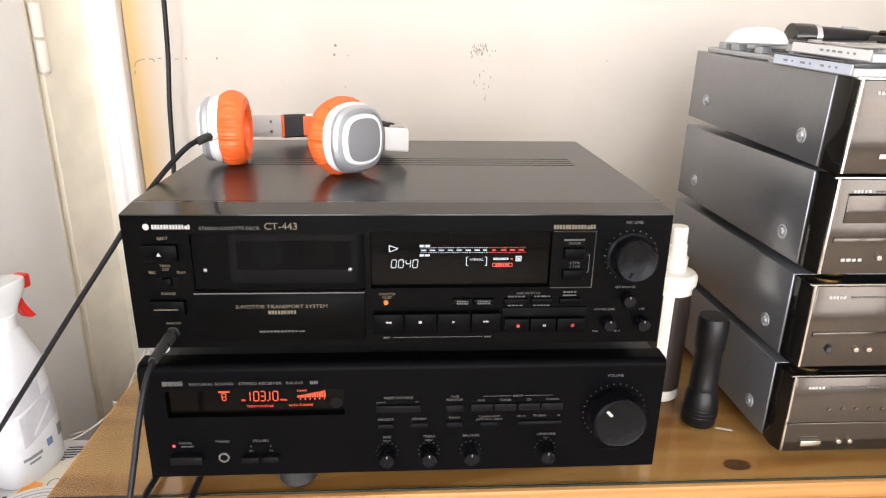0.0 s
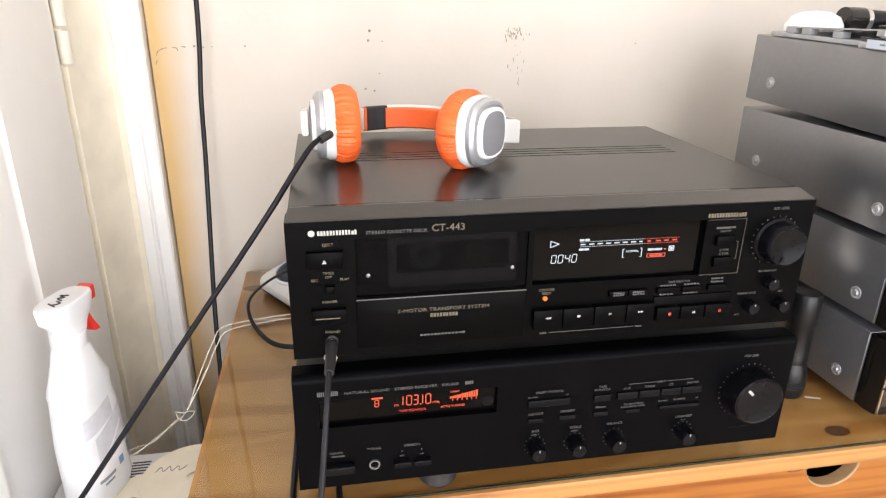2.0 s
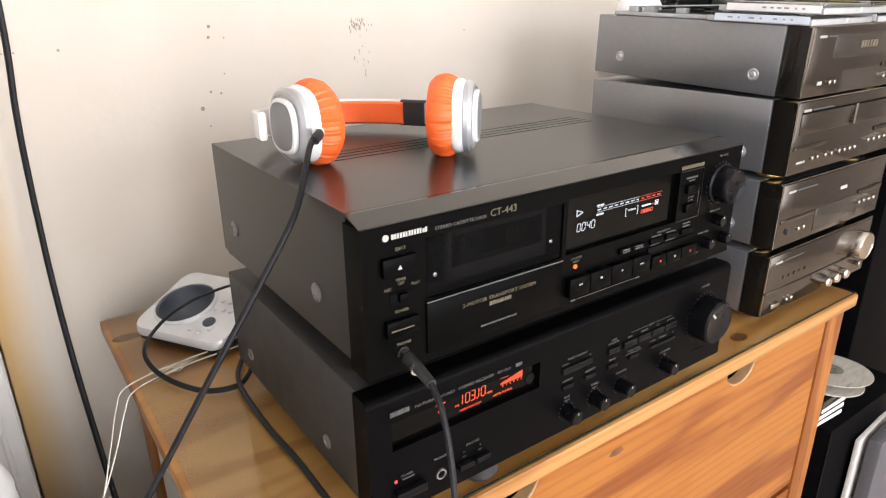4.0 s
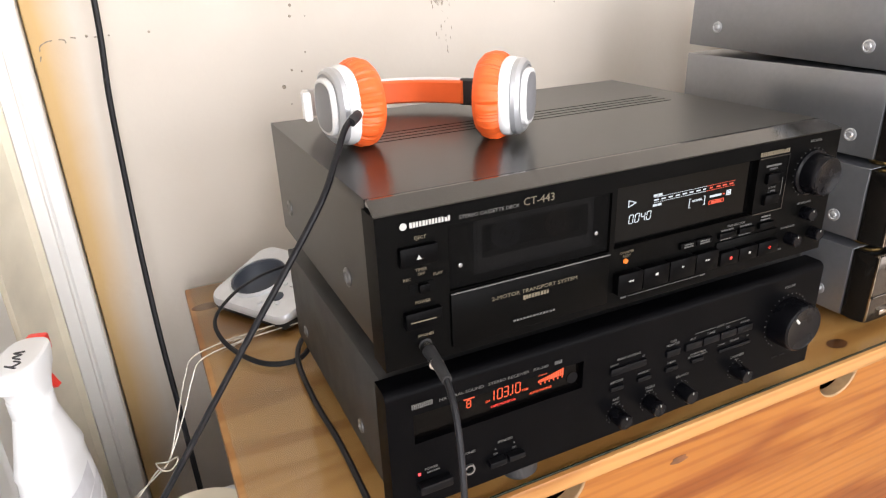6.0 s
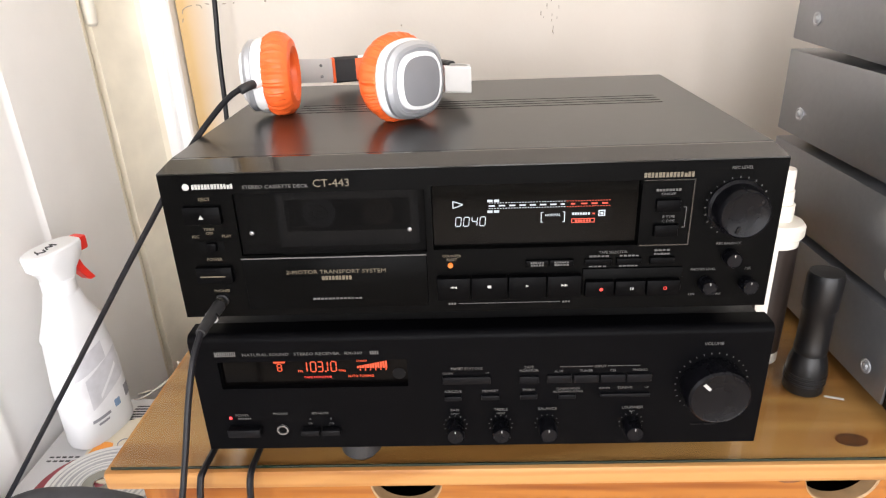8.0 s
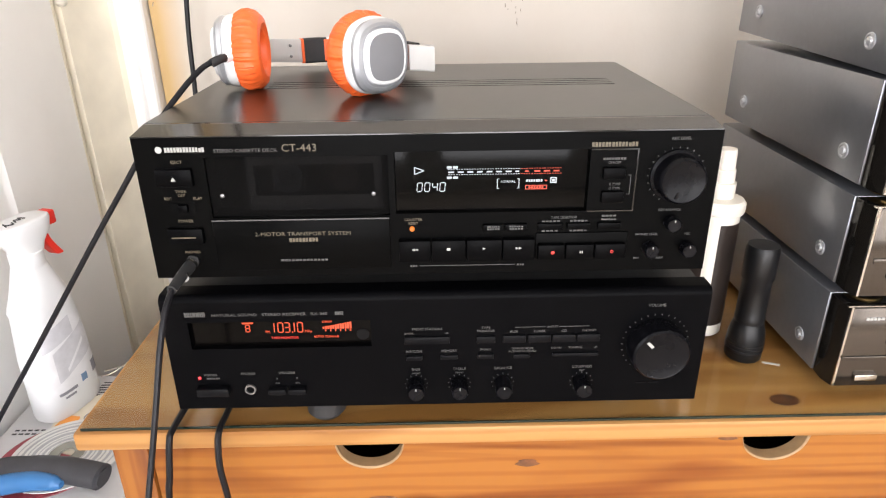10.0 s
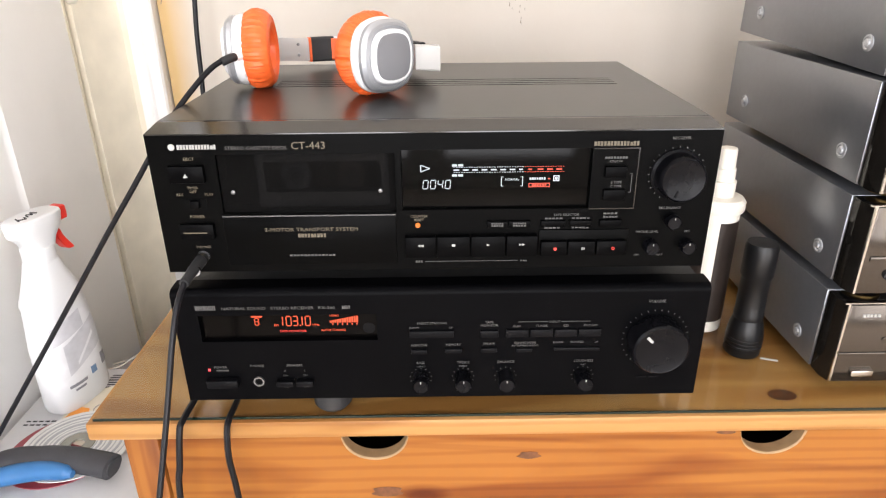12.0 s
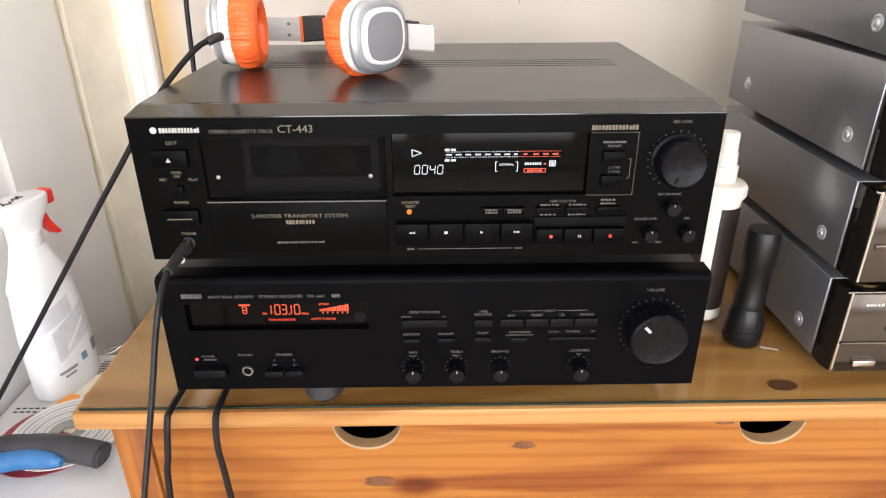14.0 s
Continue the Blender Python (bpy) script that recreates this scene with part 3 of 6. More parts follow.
setting("trim", outline(prof, 2.1, "z"), "old_white", "yellowed inner rebate of the white door frame", "trim")
door = thing("door_1", "white glossy panelled door standing open", "door", (-0.5075, 1.1365, 0.0), kind="structure")
# leaf with stiles and a recessed moulded panel, seen from its +x face
prof = [(-0.009, -0.005), (-0.005, -0.0065), (0.0, -0.022), (0.0, -0.205), (-0.0012, -0.2065), (-0.0034, -0.2110), (-0.004, -0.2140), (-0.004, -0.345), (-0.002, -0.362), (0.0, -0.366), (0.0, -0.372), (-0.004, -0.388), (-0.004, -0.62), (0.0, -0.64), (0.0, -0.80), (-0.04, -0.80), (-0.04, -0.005)]
part("leaf", outline(prof, 2.03, "z"), "gloss_white", door)
edge = [(-0.0085, -0.0046), (-0.0046, -0.0061), (0.0004, -0.0216), (-0.0002, -0.0222), (-0.0054, -0.0066), (-0.0092, -0.0052)]
part("leaf_edge", outline(edge, 2.03, "z"), "old_white", door, "yellowed rounded edge of the door")
for z in (1.07, 1.72, 0.25):
    hg = bmesh.new()
    for a, c in ((0.0, 0.045), (0.047, 0.095)):
        merge(hg, lathe([(0.005, a), (0.0084, a + 0.004), (0.0088, c - 0.002), (0.0080, c)], 16), Matrix.Translation((0.001, 0.004, z - 0.004)))
    part("hinge", hg, "hinge", door, "cream-painted barrel hinge")


# ---- pine chest of drawers ----
TOP = 0.75
chest = thing("chest_of_drawers", "varnished pine chest of drawers with half-moon hand holes", "chest of drawers", (0, 0, 0))
part("top", box(-0.312, 0.568, 0.6235, 1.17, TOP - 0.0185, TOP, 0.003), "pine_top", chest, "pale varnished pine top board")
for x0, x1 in ((-0.288, -0.256), (0.516, 0.562)):
    for y0, y1 in ((0.634, 0.674), (1.09, 1.16)):
        part("leg", box(x0, x1, y0, y1, 0.0, TOP - 0.019, 0.003), "pine_v", chest)
    part("side_panel", box(x0 + 0.004, x1 - 0.004, 0.676, 1.088, 0.1, TOP - 0.019), "gloss_white", chest, "white painted side panel")
part("back_panel", box(-0.27, 0.55, 1.125, 1.135, 0.1, TOP - 0.019), "shade_in", chest)


RIM = mat("raw_pine_rim", (0.36, 0.235, 0.12), 0.6, vary=0.15, scale=60)


def drawer_front(z0, z1, y0, holes):
    """Board with half-moon notches in its upper edge."""
    pts = [(-0.2545, z0), (0.5145, z0), (0.5145, z1)]
    for cx, w, d in sorted(holes, reverse=True):
        n = 14
        for i in range(n + 1):
            a = math.pi * i / n
            pts.append((cx + w * math.cos(a), z1 - d * math.sin(a) ** 0.8))
    pts.append((-0.2545, z1))
    b = outline(pts, 0.014)
    return at(b, 0, y0, 0)


for z0, z1 in ((0.440, 0.7285), (0.250, 0.430), (0.055, 0.240)):
    dr = part("drawer", drawer_front(z0, z1, 0.637, ((-0.059, 0.031, 0.034), (0.309, 0.031, 0.034))), "pine", chest)
    part("drawer_box", box(-0.25, 0.51, 0.70, 1.1, z0 + 0.01, z1 - 0.045), "shade_in", dr)
# near-black sheet added behind the hand holes to give their inner shade
part("shade_backing", box(-0.2545, 0.5145, 0.695, 0.70, 0.05, TOP - 0.02), "shade_in", chest)
for zt in (0.7285, 0.430):
    for cx in (-0.059, 0.309):  # pale raw rims of the hand holes
        b = bmesh.new()
        prev = None
        for i in range(19):
            a = math.pi * i / 18
            ring = [b.verts.new((cx + w * math.cos(a), y, zt - d * math.sin(a) ** 0.8 + 0.0002)) for w, d, y in ((0.0314, 0.0344, 0.6366), (0.0302, 0.0330, 0.6380), (0.0302, 0.0330, 0.6500), (0.0314, 0.0344, 0.6512))]
            if prev:
                for k in range(3):
                    b.faces.new((prev[k], ring[k], ring[k + 1], prev[k + 1]))
            prev = ring
        part("hole_rim", b, RIM, chest, "pale sanded rim of the hand hole")
gl = thing("glass_plate", "clear plate glass with green edge covering the pine top", "glass top", (0, 0, TOP))
part("pane", box(-0.3055, 0.566, 0.6285, 1.165, 0.0006, 0.0030), "glass_top", gl).visible_shadow = False
eg = box(-0.3055, 0.566, 0.6272, 0.6281, 0.0006, 0.0029)
part("edge", eg, "glass_edge", gl, "green cut edge of the glass")
GT = TOP + 0.0034
# knots in the boards
def knot(x, y, z, r, flatz):
    b = lathe([(r, 0.0), (r * 0.96, 0.0004), (0.0001, 0.0005)], 20, "z" if flatz else "-y")
    for v in b.verts:
        v.co.x *= 1.5 + 0.3 * math.sin(5 * v.co.z / r + x * 40)
        v.co.z *= 1.0 if flatz else 0.62
    return at(b, x, y, z)
KN = mat("pine_knot", (0.12, 0.042, 0.014), 0.45, vary=0.35, scale=120)
part("knot", knot(0.318, 0.652, TOP + 0.0001, 0.0085, True), KN, chest)
part("knot", knot(0.084, 0.6369, 0.697, 0.007, False), KN, chest)
part("knot", knot(-0.050, 0.6369, 0.655, 0.010, False), KN, chest)
part("knot", knot(0.265, 0.6369, 0.722, 0.006, False), KN, chest)
part("knot", knot(-0.292, 1.10, TOP + 0.0001, 0.010, True), KN, chest)

# ---- cassette deck ----
deck = thing("cassette_deck", "black full-width cassette deck stacked on a receiver", "cassette deck", (0, 0, 0))
DY, DZ0, DZ1 = 0.6235, 0.898, 1.0080
cass_hole, disp_hole = (-0.161, -0.030, 0.9465, 0.9925), (-0.0255, 0.116, 0.9475, 0.9945)
part("front_panel", plate(-0.21, 0.21, DZ0, DZ1 - 0.0009, DY, DY + 0.0225, [cass_hole, disp_hole]), "deck_front", deck)
b = bmesh.new()  # sloping glossy brow behind the upper front edge
vs = [(-0.21, DY, DZ1), (0.21, DY, DZ1), (0.2075, DY + 0.020, 1.0124), (-0.2075, DY + 0.020, 1.0124), (-0.21, DY, DZ1 - 0.0008), (0.21, DY, DZ1 - 0.0008), (0.2075, DY + 0.0226, 1.0098), (-0.2075, DY + 0.0226, 1.0098), (0.2075, DY + 0.0226, 1.0124), (-0.2075, DY + 0.0226, 1.0124)]
V = [b.verts.new(v) for v in vs]
for f in ((0, 1, 2, 3), (4, 5, 1, 0), (3, 2, 8, 9), (9, 8, 6, 7), (7, 6, 5, 4), (0, 3, 9, 7, 4), (1, 5, 6, 8, 2)):
    b.faces.new([V[i] for i in f])
bmesh.ops.recalc_face_normals(b, faces=b.faces[:])
part("brow", b, "deck_gloss", deck, "glossy sloping upper edge", smooth=False)
b = bmesh.new()
slot_z = 1.0126
ys = [0.783, 0.793, 0.803, 0.813]
# cover with four long vent slots pressed through the top
cover_top = plate(-0.2065, 0.2065, 0.6465, 0.9215, 0, 0.0012, [(-0.15, 0.172, y - 0.0012, y + 0.0012) for y in ys])
bmesh.ops.transform(cover_top, matrix=Matrix(((1, 0, 0, 0), (0, 0, 1, 0), (0, -1, 0, slot_z), (0, 0, 0, 1))), verts=cover_top.verts[:])
merge(b, cover_top)
for x0, x1 in ((-0.2077, -0.2065), (0.2065, 0.2077)):
    box(x0, x1, 0.6465, 0.9215, 0.905, slot_z, bm=b)
part("cover", b, "deck_cover", deck, "black painted steel cover with long vent slots")
part("inside", box(-0.2, 0.2, 0.70, 0.915, 0.91, 1.006), "cavity", deck)
part("chassis", box(-0.2055, 0.2055, 0.6475, 0.92, 0.9, 0.908), "deck_cover", deck)
for x in (-0.2078, 0.2078):
    for y in (0.70, 0.88):
        b = lathe([(0.0075, 0), (0.0075, 0.0012), (0.0045, 0.0022), (0.0035, 0.0012)], 16)
        bmesh.ops.transform(b, matrix=pose(x, y, 0.937, 0, -90 if x < 0 else 90, 0), verts=b.verts[:])
        part("screw", b, "screw", deck)
for x in (-0.16, 0.16):
    for y in (0.68, 0.88):
        part("foot", at(lathe([(0.016, 0), (0.018, 0.003), (0.018, 0.018)], 20), x, y, 0.8805), "rubber", deck)
# cassette bay
b = bmesh.new()
box(-0.163, -0.028, DY + 0.0235, DY + 0.0265, 0.944, 0.995, bm=b)
part("cassette_bay", b, "cavity", deck)
tape = part("cassette", plate(-0.1360, -0.0355, 0.9472, 0.9915, DY + 0.013, DY + 0.0222, [(-0.1300, -0.0415, 0.9590, 0.9830)]), "cass", deck, "grey cassette loaded behind the smoked window")
part("tape_label", plate(-0.1335, -0.0380, 0.9515, 0.9895, DY + 0.0122, DY + 0.0129, [(-0.1300, -0.0415, 0.9590, 0.9830)]), "cass_label", tape)
for x, r, m in ((-0.1070, 0.0118, "cass_pack"), (-0.0645, 0.0105, "cass_brown")):
    part("tape_pack", at(lathe([(r, 0), (r, 0.003), (0.0060, 0.003)], 32, "-y"), x, DY + 0.0205, 0.9710), m, tape)
    part("reel_hub", at(lathe([(0.0062, 0.0005), (0.0062, 0.0046), (0.0046, 0.0046), (0.0046, 0.002), (0.0022, 0.002), (0.0022, 0.0048)], 16, "-y"), x, DY + 0.0205, 0.9710), "hub", tape)
part("cassette_window", box(-0.1605, -0.0305, DY + 0.002, DY + 0.0035, 0.947, 0.992), "window_dark", deck, "smoked cassette window").visible_shadow = False
for x in (-0.152, -0.0415):
    part("window_pin", at(lathe([(0.0016, 0), (0.0016, 0.0007), (0.0008, 0.0011)], 12, "-y"), x, DY + 0.002, 0.963), "screw", deck)
part("cassette_door", box(-0.1615, -0.0305, DY - 0.0022, DY + 0.002, 0.9045, 0.9445, 0.0008), "deck_front", deck)
bar(-0.1615, -0.0305, 0.9447, 0.9456, DY - 0.0024, "print_grey", deck, "trim_line")
y1 = DY - 0.0026
letters("2-MOTOR TRANSPORT SYSTEM", -0.131, 0.9325, 0.0042, y1, "print_gold", deck, width=0.071)
bars(-0.106, -0.084, 0.9275, 0.9305, y1, "print_gold", deck, 9)
bars(-0.114, -0.078, 0.9118, 0.9132, y1, "print_grey", deck, 13)
y0 = DY - 0.0004
part("brand_mark", at(lathe([(0.0024, 0), (0.0024, 0.0005)], 20, "-y"), -0.1915, DY, 0.9985), "print_white", deck)
bars(-0.1875, -0.159, 0.9968, 1.0002, y0, "print_white", deck, 13, "brand_bar")
letters("STEREO CASSETTE DECK", -0.153, 0.9962, 0.0035, y0, "print_grey", deck, width=0.045)
letters("CT-443", -0.105, 0.9962, 0.0078, y0, "print_gold", deck, width=0.0245)
letters("EJECT", -0.1805, 0.9885, 0.0032, y0, "print_gold", deck, "CENTER")
part("eject_button", box(-0.196, -0.170, DY - 0.004, DY + 0.001, 0.972, 0.985, 0.0008), "deck_btn", deck)
b = outline([(-0.1852, 0.9765), (-0.1818, 0.9765), (-0.1835, 0.9795)], 0.0003)
part("eject_mark", at(b, 0, DY - 0.0043, 0), "print_white", deck, smooth=False)
letters("TIMER", -0.181, 0.9665, 0.003, y0, "print_gold", deck, "CENTER")
letters("OFF", -0.181, 0.9635, 0.003, y0, "print_gold", deck, "CENTER")
letters("REC", -0.194, 0.9612, 0.003, y0, "print_gold", deck)
letters("PLAY", -0.166, 0.9612, 0.003, y0, "print_gold", deck, "RIGHT")
part("timer_slot", box(-0.190, -0.172, DY - 0.0006, DY + 0.001, 0.9515, 0.9585), "cavity", deck)
part("timer_switch", box(-0.184, -0.177, DY - 0.004, DY, 0.952, 0.958, 0.0006), "deck_btn", deck)
letters("POWER", -0.181, 0.9435, 0.0032, y0, "print_gold", deck, "CENTER")
pw = part("power_button", box(-0.195, -0.169, DY - 0.0045, DY + 0.001, 0.9275, 0.9395, 0.0008), "deck_btn", deck)
bar(-0.192, -0.174, 0.9325, 0.9333, DY - 0.0047, "print_gold", pw, "gold_line")
letters("PHONES", -0.180, 0.9185, 0.003, y0, "print_gold", deck, "CENTER")
part("phones_socket", at(lathe([(0.0048, 0), (0.0048, 0.0012), (0.0032, 0.0012), (0.0032, 0.0004)], 20, "-y"), -0.181, DY, 0.912), "torch", deck)
# display
part("display_back", box(-0.028, 0.1185, DY + 0.0235, DY + 0.0262, 0.945, 0.997), "cavity", deck)
part("display_window", box(-0.025, 0.1155, DY + 0.0046, DY + 0.0066, 0.948, 0.994), "window_disp", deck, "glossy dark display window")
yd = DY + 0.0040
b = bmesh.new()
for p in ((0, 0, 0, 1), (0, 1, 1, 0.5), (1, 0.5, 0, 0)):
    merge(b, tube([(-0.011 + p[0] * 0.0068, yd, 0.9765 + p[1] * 0.0052), (-0.011 + p[2] * 0.0068, yd, 0.9765 + p[3] * 0.0052)], 0.0004, 2, 6))
part("play_mark", b, "vfd_white", deck)


def digit(ch, x, z, w, h, y, material, parent, t=0.0008, slant=0.10):
    """Seven-segment figure."""
    on = {"0": "abcdef", "1": "bc", "2": "abged", "3": "abgcd", "4": "fgbc", "5": "afgcd", "6": "afgedc", "8": "abcdefg", "B": "abcdefg"}[ch]
    seg = {"a": (0, h, w, h), "b": (w, h, w, h / 2), "c": (w, h / 2, w, 0), "d": (0, 0, w, 0), "e": (0, 0, 0, h / 2), "f": (0, h / 2, 0, h), "g": (0, h / 2, w, h / 2)}
    b = bmesh.new()
    for s in on:
        xa, za, xb, zb = seg[s]
        g = t * 0.55
        if xa == xb:
            lo, hi = min(za, zb) + g, max(za, zb) - g
            q = [(xa - t / 2, lo), (xa + t / 2, lo), (xa + t / 2, hi), (xa - t / 2, hi)]
        else:
            q = [(xa + g, za - t / 2), (xb - g, za - t / 2), (xb - g, za + t / 2), (xa + g, za + t / 2)]
        o = outline([(x + px + slant * pz, z + pz) for px, pz in q], 0.0003)
        merge(b, at(o, 0, y, 0))
    return part("figure", b, material, parent, smooth=False)


for i, ch in enumerate("0040"):
    digit(ch, -0.0098 + i * 0.0056, 0.9632, 0.0037, 0.0066, yd, "vfd_white", deck, 0.0006)
for x in (0.0125, 0.0170):
    for z in (0.9805, 0.9727):
        bar(x, x + 0.0036, z, z + 0.0016, yd, "vfd_white", deck, "channel_mark")
rnd = random.Random(3)
b, br = bmesh.new(), bmesh.new()
for i in range(44):  # level meter dots in two rows with the scale between
    x = 0.0135 + i * 0.0019
    for z in (0.9795, 0.9755):
        box(x, x + 0.0011, yd, yd + 0.0003, z, z + 0.0004, bm=(b if x < 0.066 else br))
for i in range(12):
    x = 0.0135 + i * 0.0070
    box(x, x + (0.0042 if i not in (7, 8) else 0.0028), yd, yd + 0.0003, 0.9771, 0.9781, bm=(b if x < 0.066 else br))
part("meter_scale", b, "vfd_white", deck, smooth=False)
part("meter_scale", br, "vfd_red", deck, smooth=False)
b = bmesh.new()
for x, dx in ((0.0495, 1), (0.0655, -1)):
    box(x - 0.0003, x + 0.0003, yd, yd + 0.0003, 0.9645, 0.972, bm=b)
    for z in (0.9645, 0.9717):
        box(min(x, x + dx * 0.0015), max(x, x + dx * 0.0015), yd, yd + 0.0003, z, z + 0.0004, bm=b)
part("bracket", b, "vfd_white", deck, smooth=False)
letters("NORMAL", 0.0575, 0.9690, 0.0026, yd, "vfd_white", deck, "CENTER")
bars(0.0705, 0.083, 0.9695, 0.9712, yd, "vfd_white", deck, 7)
bar(0.0845, 0.0862, 0.9698, 0.9706, yd, "vfd_red", deck)
part("noise_mark", plate(0.0885, 0.0932, 0.9682, 0.9726, yd, yd + 0.0003, [(0.0893, 0.0924, 0.9689, 0.9719)]), "vfd_white", deck, smooth=False)
bar(0.0899, 0.0918, 0.9694, 0.9713, yd, "vfd_white", deck)
part("mode_frame", plate(0.0702, 0.0862, 0.9636, 0.9668, yd, yd + 0.0003, [(0.0707, 0.0857, 0.9641, 0.9663)]), "vfd_red", deck, smooth=False)
bars(0.0725, 0.084, 0.9645, 0.9659, yd, "vfd_red", deck, 6)
# noise-reduction field, right of the display
part("field_frame", plate(0.1165, 0.1505, 0.9468, 0.9948, DY - 0.0006, DY, [(0.1165, 0.1495, 0.9478, 0.9938)]), "deck_gloss", deck, smooth=False)
bars(0.116, 0.1495, 0.9962, 0.9995, y0, "print_gold", deck, 14)
bars(0.125, 0.142, 0.9865, 0.988, y0, "print_grey", deck, 8)
letters("ON/OFF", 0.1335, 0.9835, 0.0026, y0, "print_grey", deck, "CENTER")
for z in (0.9725, 0.9545):
    part("key", box(0.1255, 0.1415, DY - 0.0035, DY + 0.001, z, z + 0.0085, 0.0006), "deck_btn", deck)
letters("B TYPE", 0.135, 0.9672, 0.0027, y0, "print_grey", deck, "CENTER")
letters("C TYPE", 0.135, 0.9640, 0.0027, y0, "print_grey", deck, "CENTER")
b = bmesh.new()
box(0.1462, 0.1466, y0, y0 + 0.0003, 0.960, 0.975, bm=b)
box(0.1445, 0.1466, y0, y0 + 0.0003, 0.9746, 0.975, bm=b)
box(0.1445, 0.1466, y0, y0 + 0.0003, 0.960, 0.9604, bm=b)
part("bracket_print", b, "print_grey", deck, smooth=False)


def knob(x, z, r, depth, y, parent, name="knob", skirt=None, mark=-35.0, material="knob", mark_mat="print_white", ribs=0):
    """Turned knob with a rounded face, a fine rim and a white pointer."""
    prof = [(r * 1.0, 0.0), (r * 1.0, depth * 0.75), (r * 0.97, depth * 0.92), (r * 0.9, depth), (r * 0.86, depth - 0.0004), (0.0005, depth - 0.0005)]
    if skirt:
        prof = [(skirt, 0.0), (skirt, 0.002), (r * 1.02, 0.0035)] + prof[1:]
    b = lathe(prof, 48, "-y")
    if ribs:
        for v in b.verts:
            a = math.atan2(v.co.z, v.co.x)
            k = 1 + 0.012 * math.cos(ribs * a)
            v.co.x *= k
            v.co.z *= k
    k = part(name, at(b, x, y, z), material, parent)
    a = radians(mark)
    p = Matrix.Translation((x, y - depth, z)) @ Matrix.Rotation(a, 4, "Y")
    m = box(-r * 0.05, r * 0.05, -0.0003, 0.0004, r * 0.5, r * 0.78)
    bmesh.ops.transform(m, matrix=p, verts=m.verts[:])
    part("pointer", m, mark_mat, k)
    return k


def ticks(x, z, r, n, a0, a1, y, material, parent, s=0.0006):
    b = bmesh.new()
    for i in range(n):
        a = radians(a0 + (a1 - a0) * i / (n - 1))
        t = box(-s * 0.5, s * 0.5, -0.0002, 0.0002, r, r + s * 2)
        merge(b, t, Matrix.Translation((x, y, z)) @ Matrix.Rotation(a, 4, "Y"))
    return part("tick_marks", b, material, parent, smooth=False)


knob(0.1795, 0.974, 0.0172, 0.017, DY, deck, "record_level_knob", 0.0195, 200, mark_mat="rcv_btn")
ticks(0.1795, 0.974, 0.0202, 21, -150, 150, y0, "print_grey", deck)
letters("REC LEVEL", 0.180, 1.0005, 0.003, y0, "print_grey", deck, "CENTER")
letters("REC BALANCE", 0.178, 0.9465, 0.0026, y0, "print_grey", deck, "CENTER")
knob(0.180, 0.938, 0.0055, 0.010, DY, deck, "balance_knob", mark=0)
letters("PHONES LEVEL", 0.163, 0.9270, 0.0026, y0, "print_grey", deck, "CENTER")
letters("MIC", 0.194, 0.9270, 0.0026, y0, "print_grey", deck, "CENTER")
for x in (0.166, 0.194):
    knob(x, 0.917, 0.0055, 0.010, DY, deck, "level_knob", mark=0)
letters("MIN", 0.157, 0.9075, 0.0024, y0, "print_grey", deck, "CENTER")
letters("MAX", 0.175, 0.9075, 0.0024, y0, "print_grey", deck, "CENTER")
# small selectors
for x0, x1, w1 in ((0.039, 0.0545, "print_grey"), (0.0555, 0.072, "print_grey"), (0.080, 0.0985, None), (0.102, 0.119, None), (0.125, 0.142, None)):
    part("key", box(x0, x1, DY - 0.0028, DY + 0.001, 0.9335, 0.9385, 0.0005), "deck_btn", deck)
    if w1:
        bars(x0 + 0.003, x1 - 0.003, 0.9345, 0.9358, DY - 0.003, w1, deck, 5)
        bars(x0 + 0.003, x1 - 0.003, 0.9365, 0.9377, DY - 0.003, w1, deck, 6, seed=4)
letters("TAPE SELECTOR", 0.0995, 0.9418, 0.0027, y0, "print_grey", deck, "CENTER")
bars(0.083, 0.097, 0.9392, 0.9404, y0, "print_grey", deck, 5)
bars(0.104, 0.118, 0.9392, 0.9404, y0, "print_grey", deck, 5, seed=6)
bars(0.083, 0.096, 0.9315, 0.9326, y0, "print_grey", deck, 4)
bars(0.104, 0.118, 0.9315, 0.9326, y0, "print_grey", deck, 5, seed=6)
bars(0.1275, 0.139, 0.9428, 0.944, y0, "print_grey", deck, 4)
bars(0.1275, 0.139, 0.9400, 0.9413, y0, "print_grey", deck, 5, seed=8)
letters("COUNTER", -0.013, 0.9418, 0.0028, y0, "print_gold", deck, "CENTER")
letters("RESET", -0.013, 0.9388, 0.0028, y0, "print_gold", deck, "CENTER")
part("counter_button", at(lathe([(0.0019, 0), (0.0019, 0.0014), (0.0012, 0.002)], 14, "-y"), -0.014, DY, 0.9355), "led_amber", deck, "glowing amber counter button")
# transport keys
kx = (-0.0245, 0.0, 0.0262, 0.0535, 0.0782)
marks = ("rw", "stop", "play", "ff")
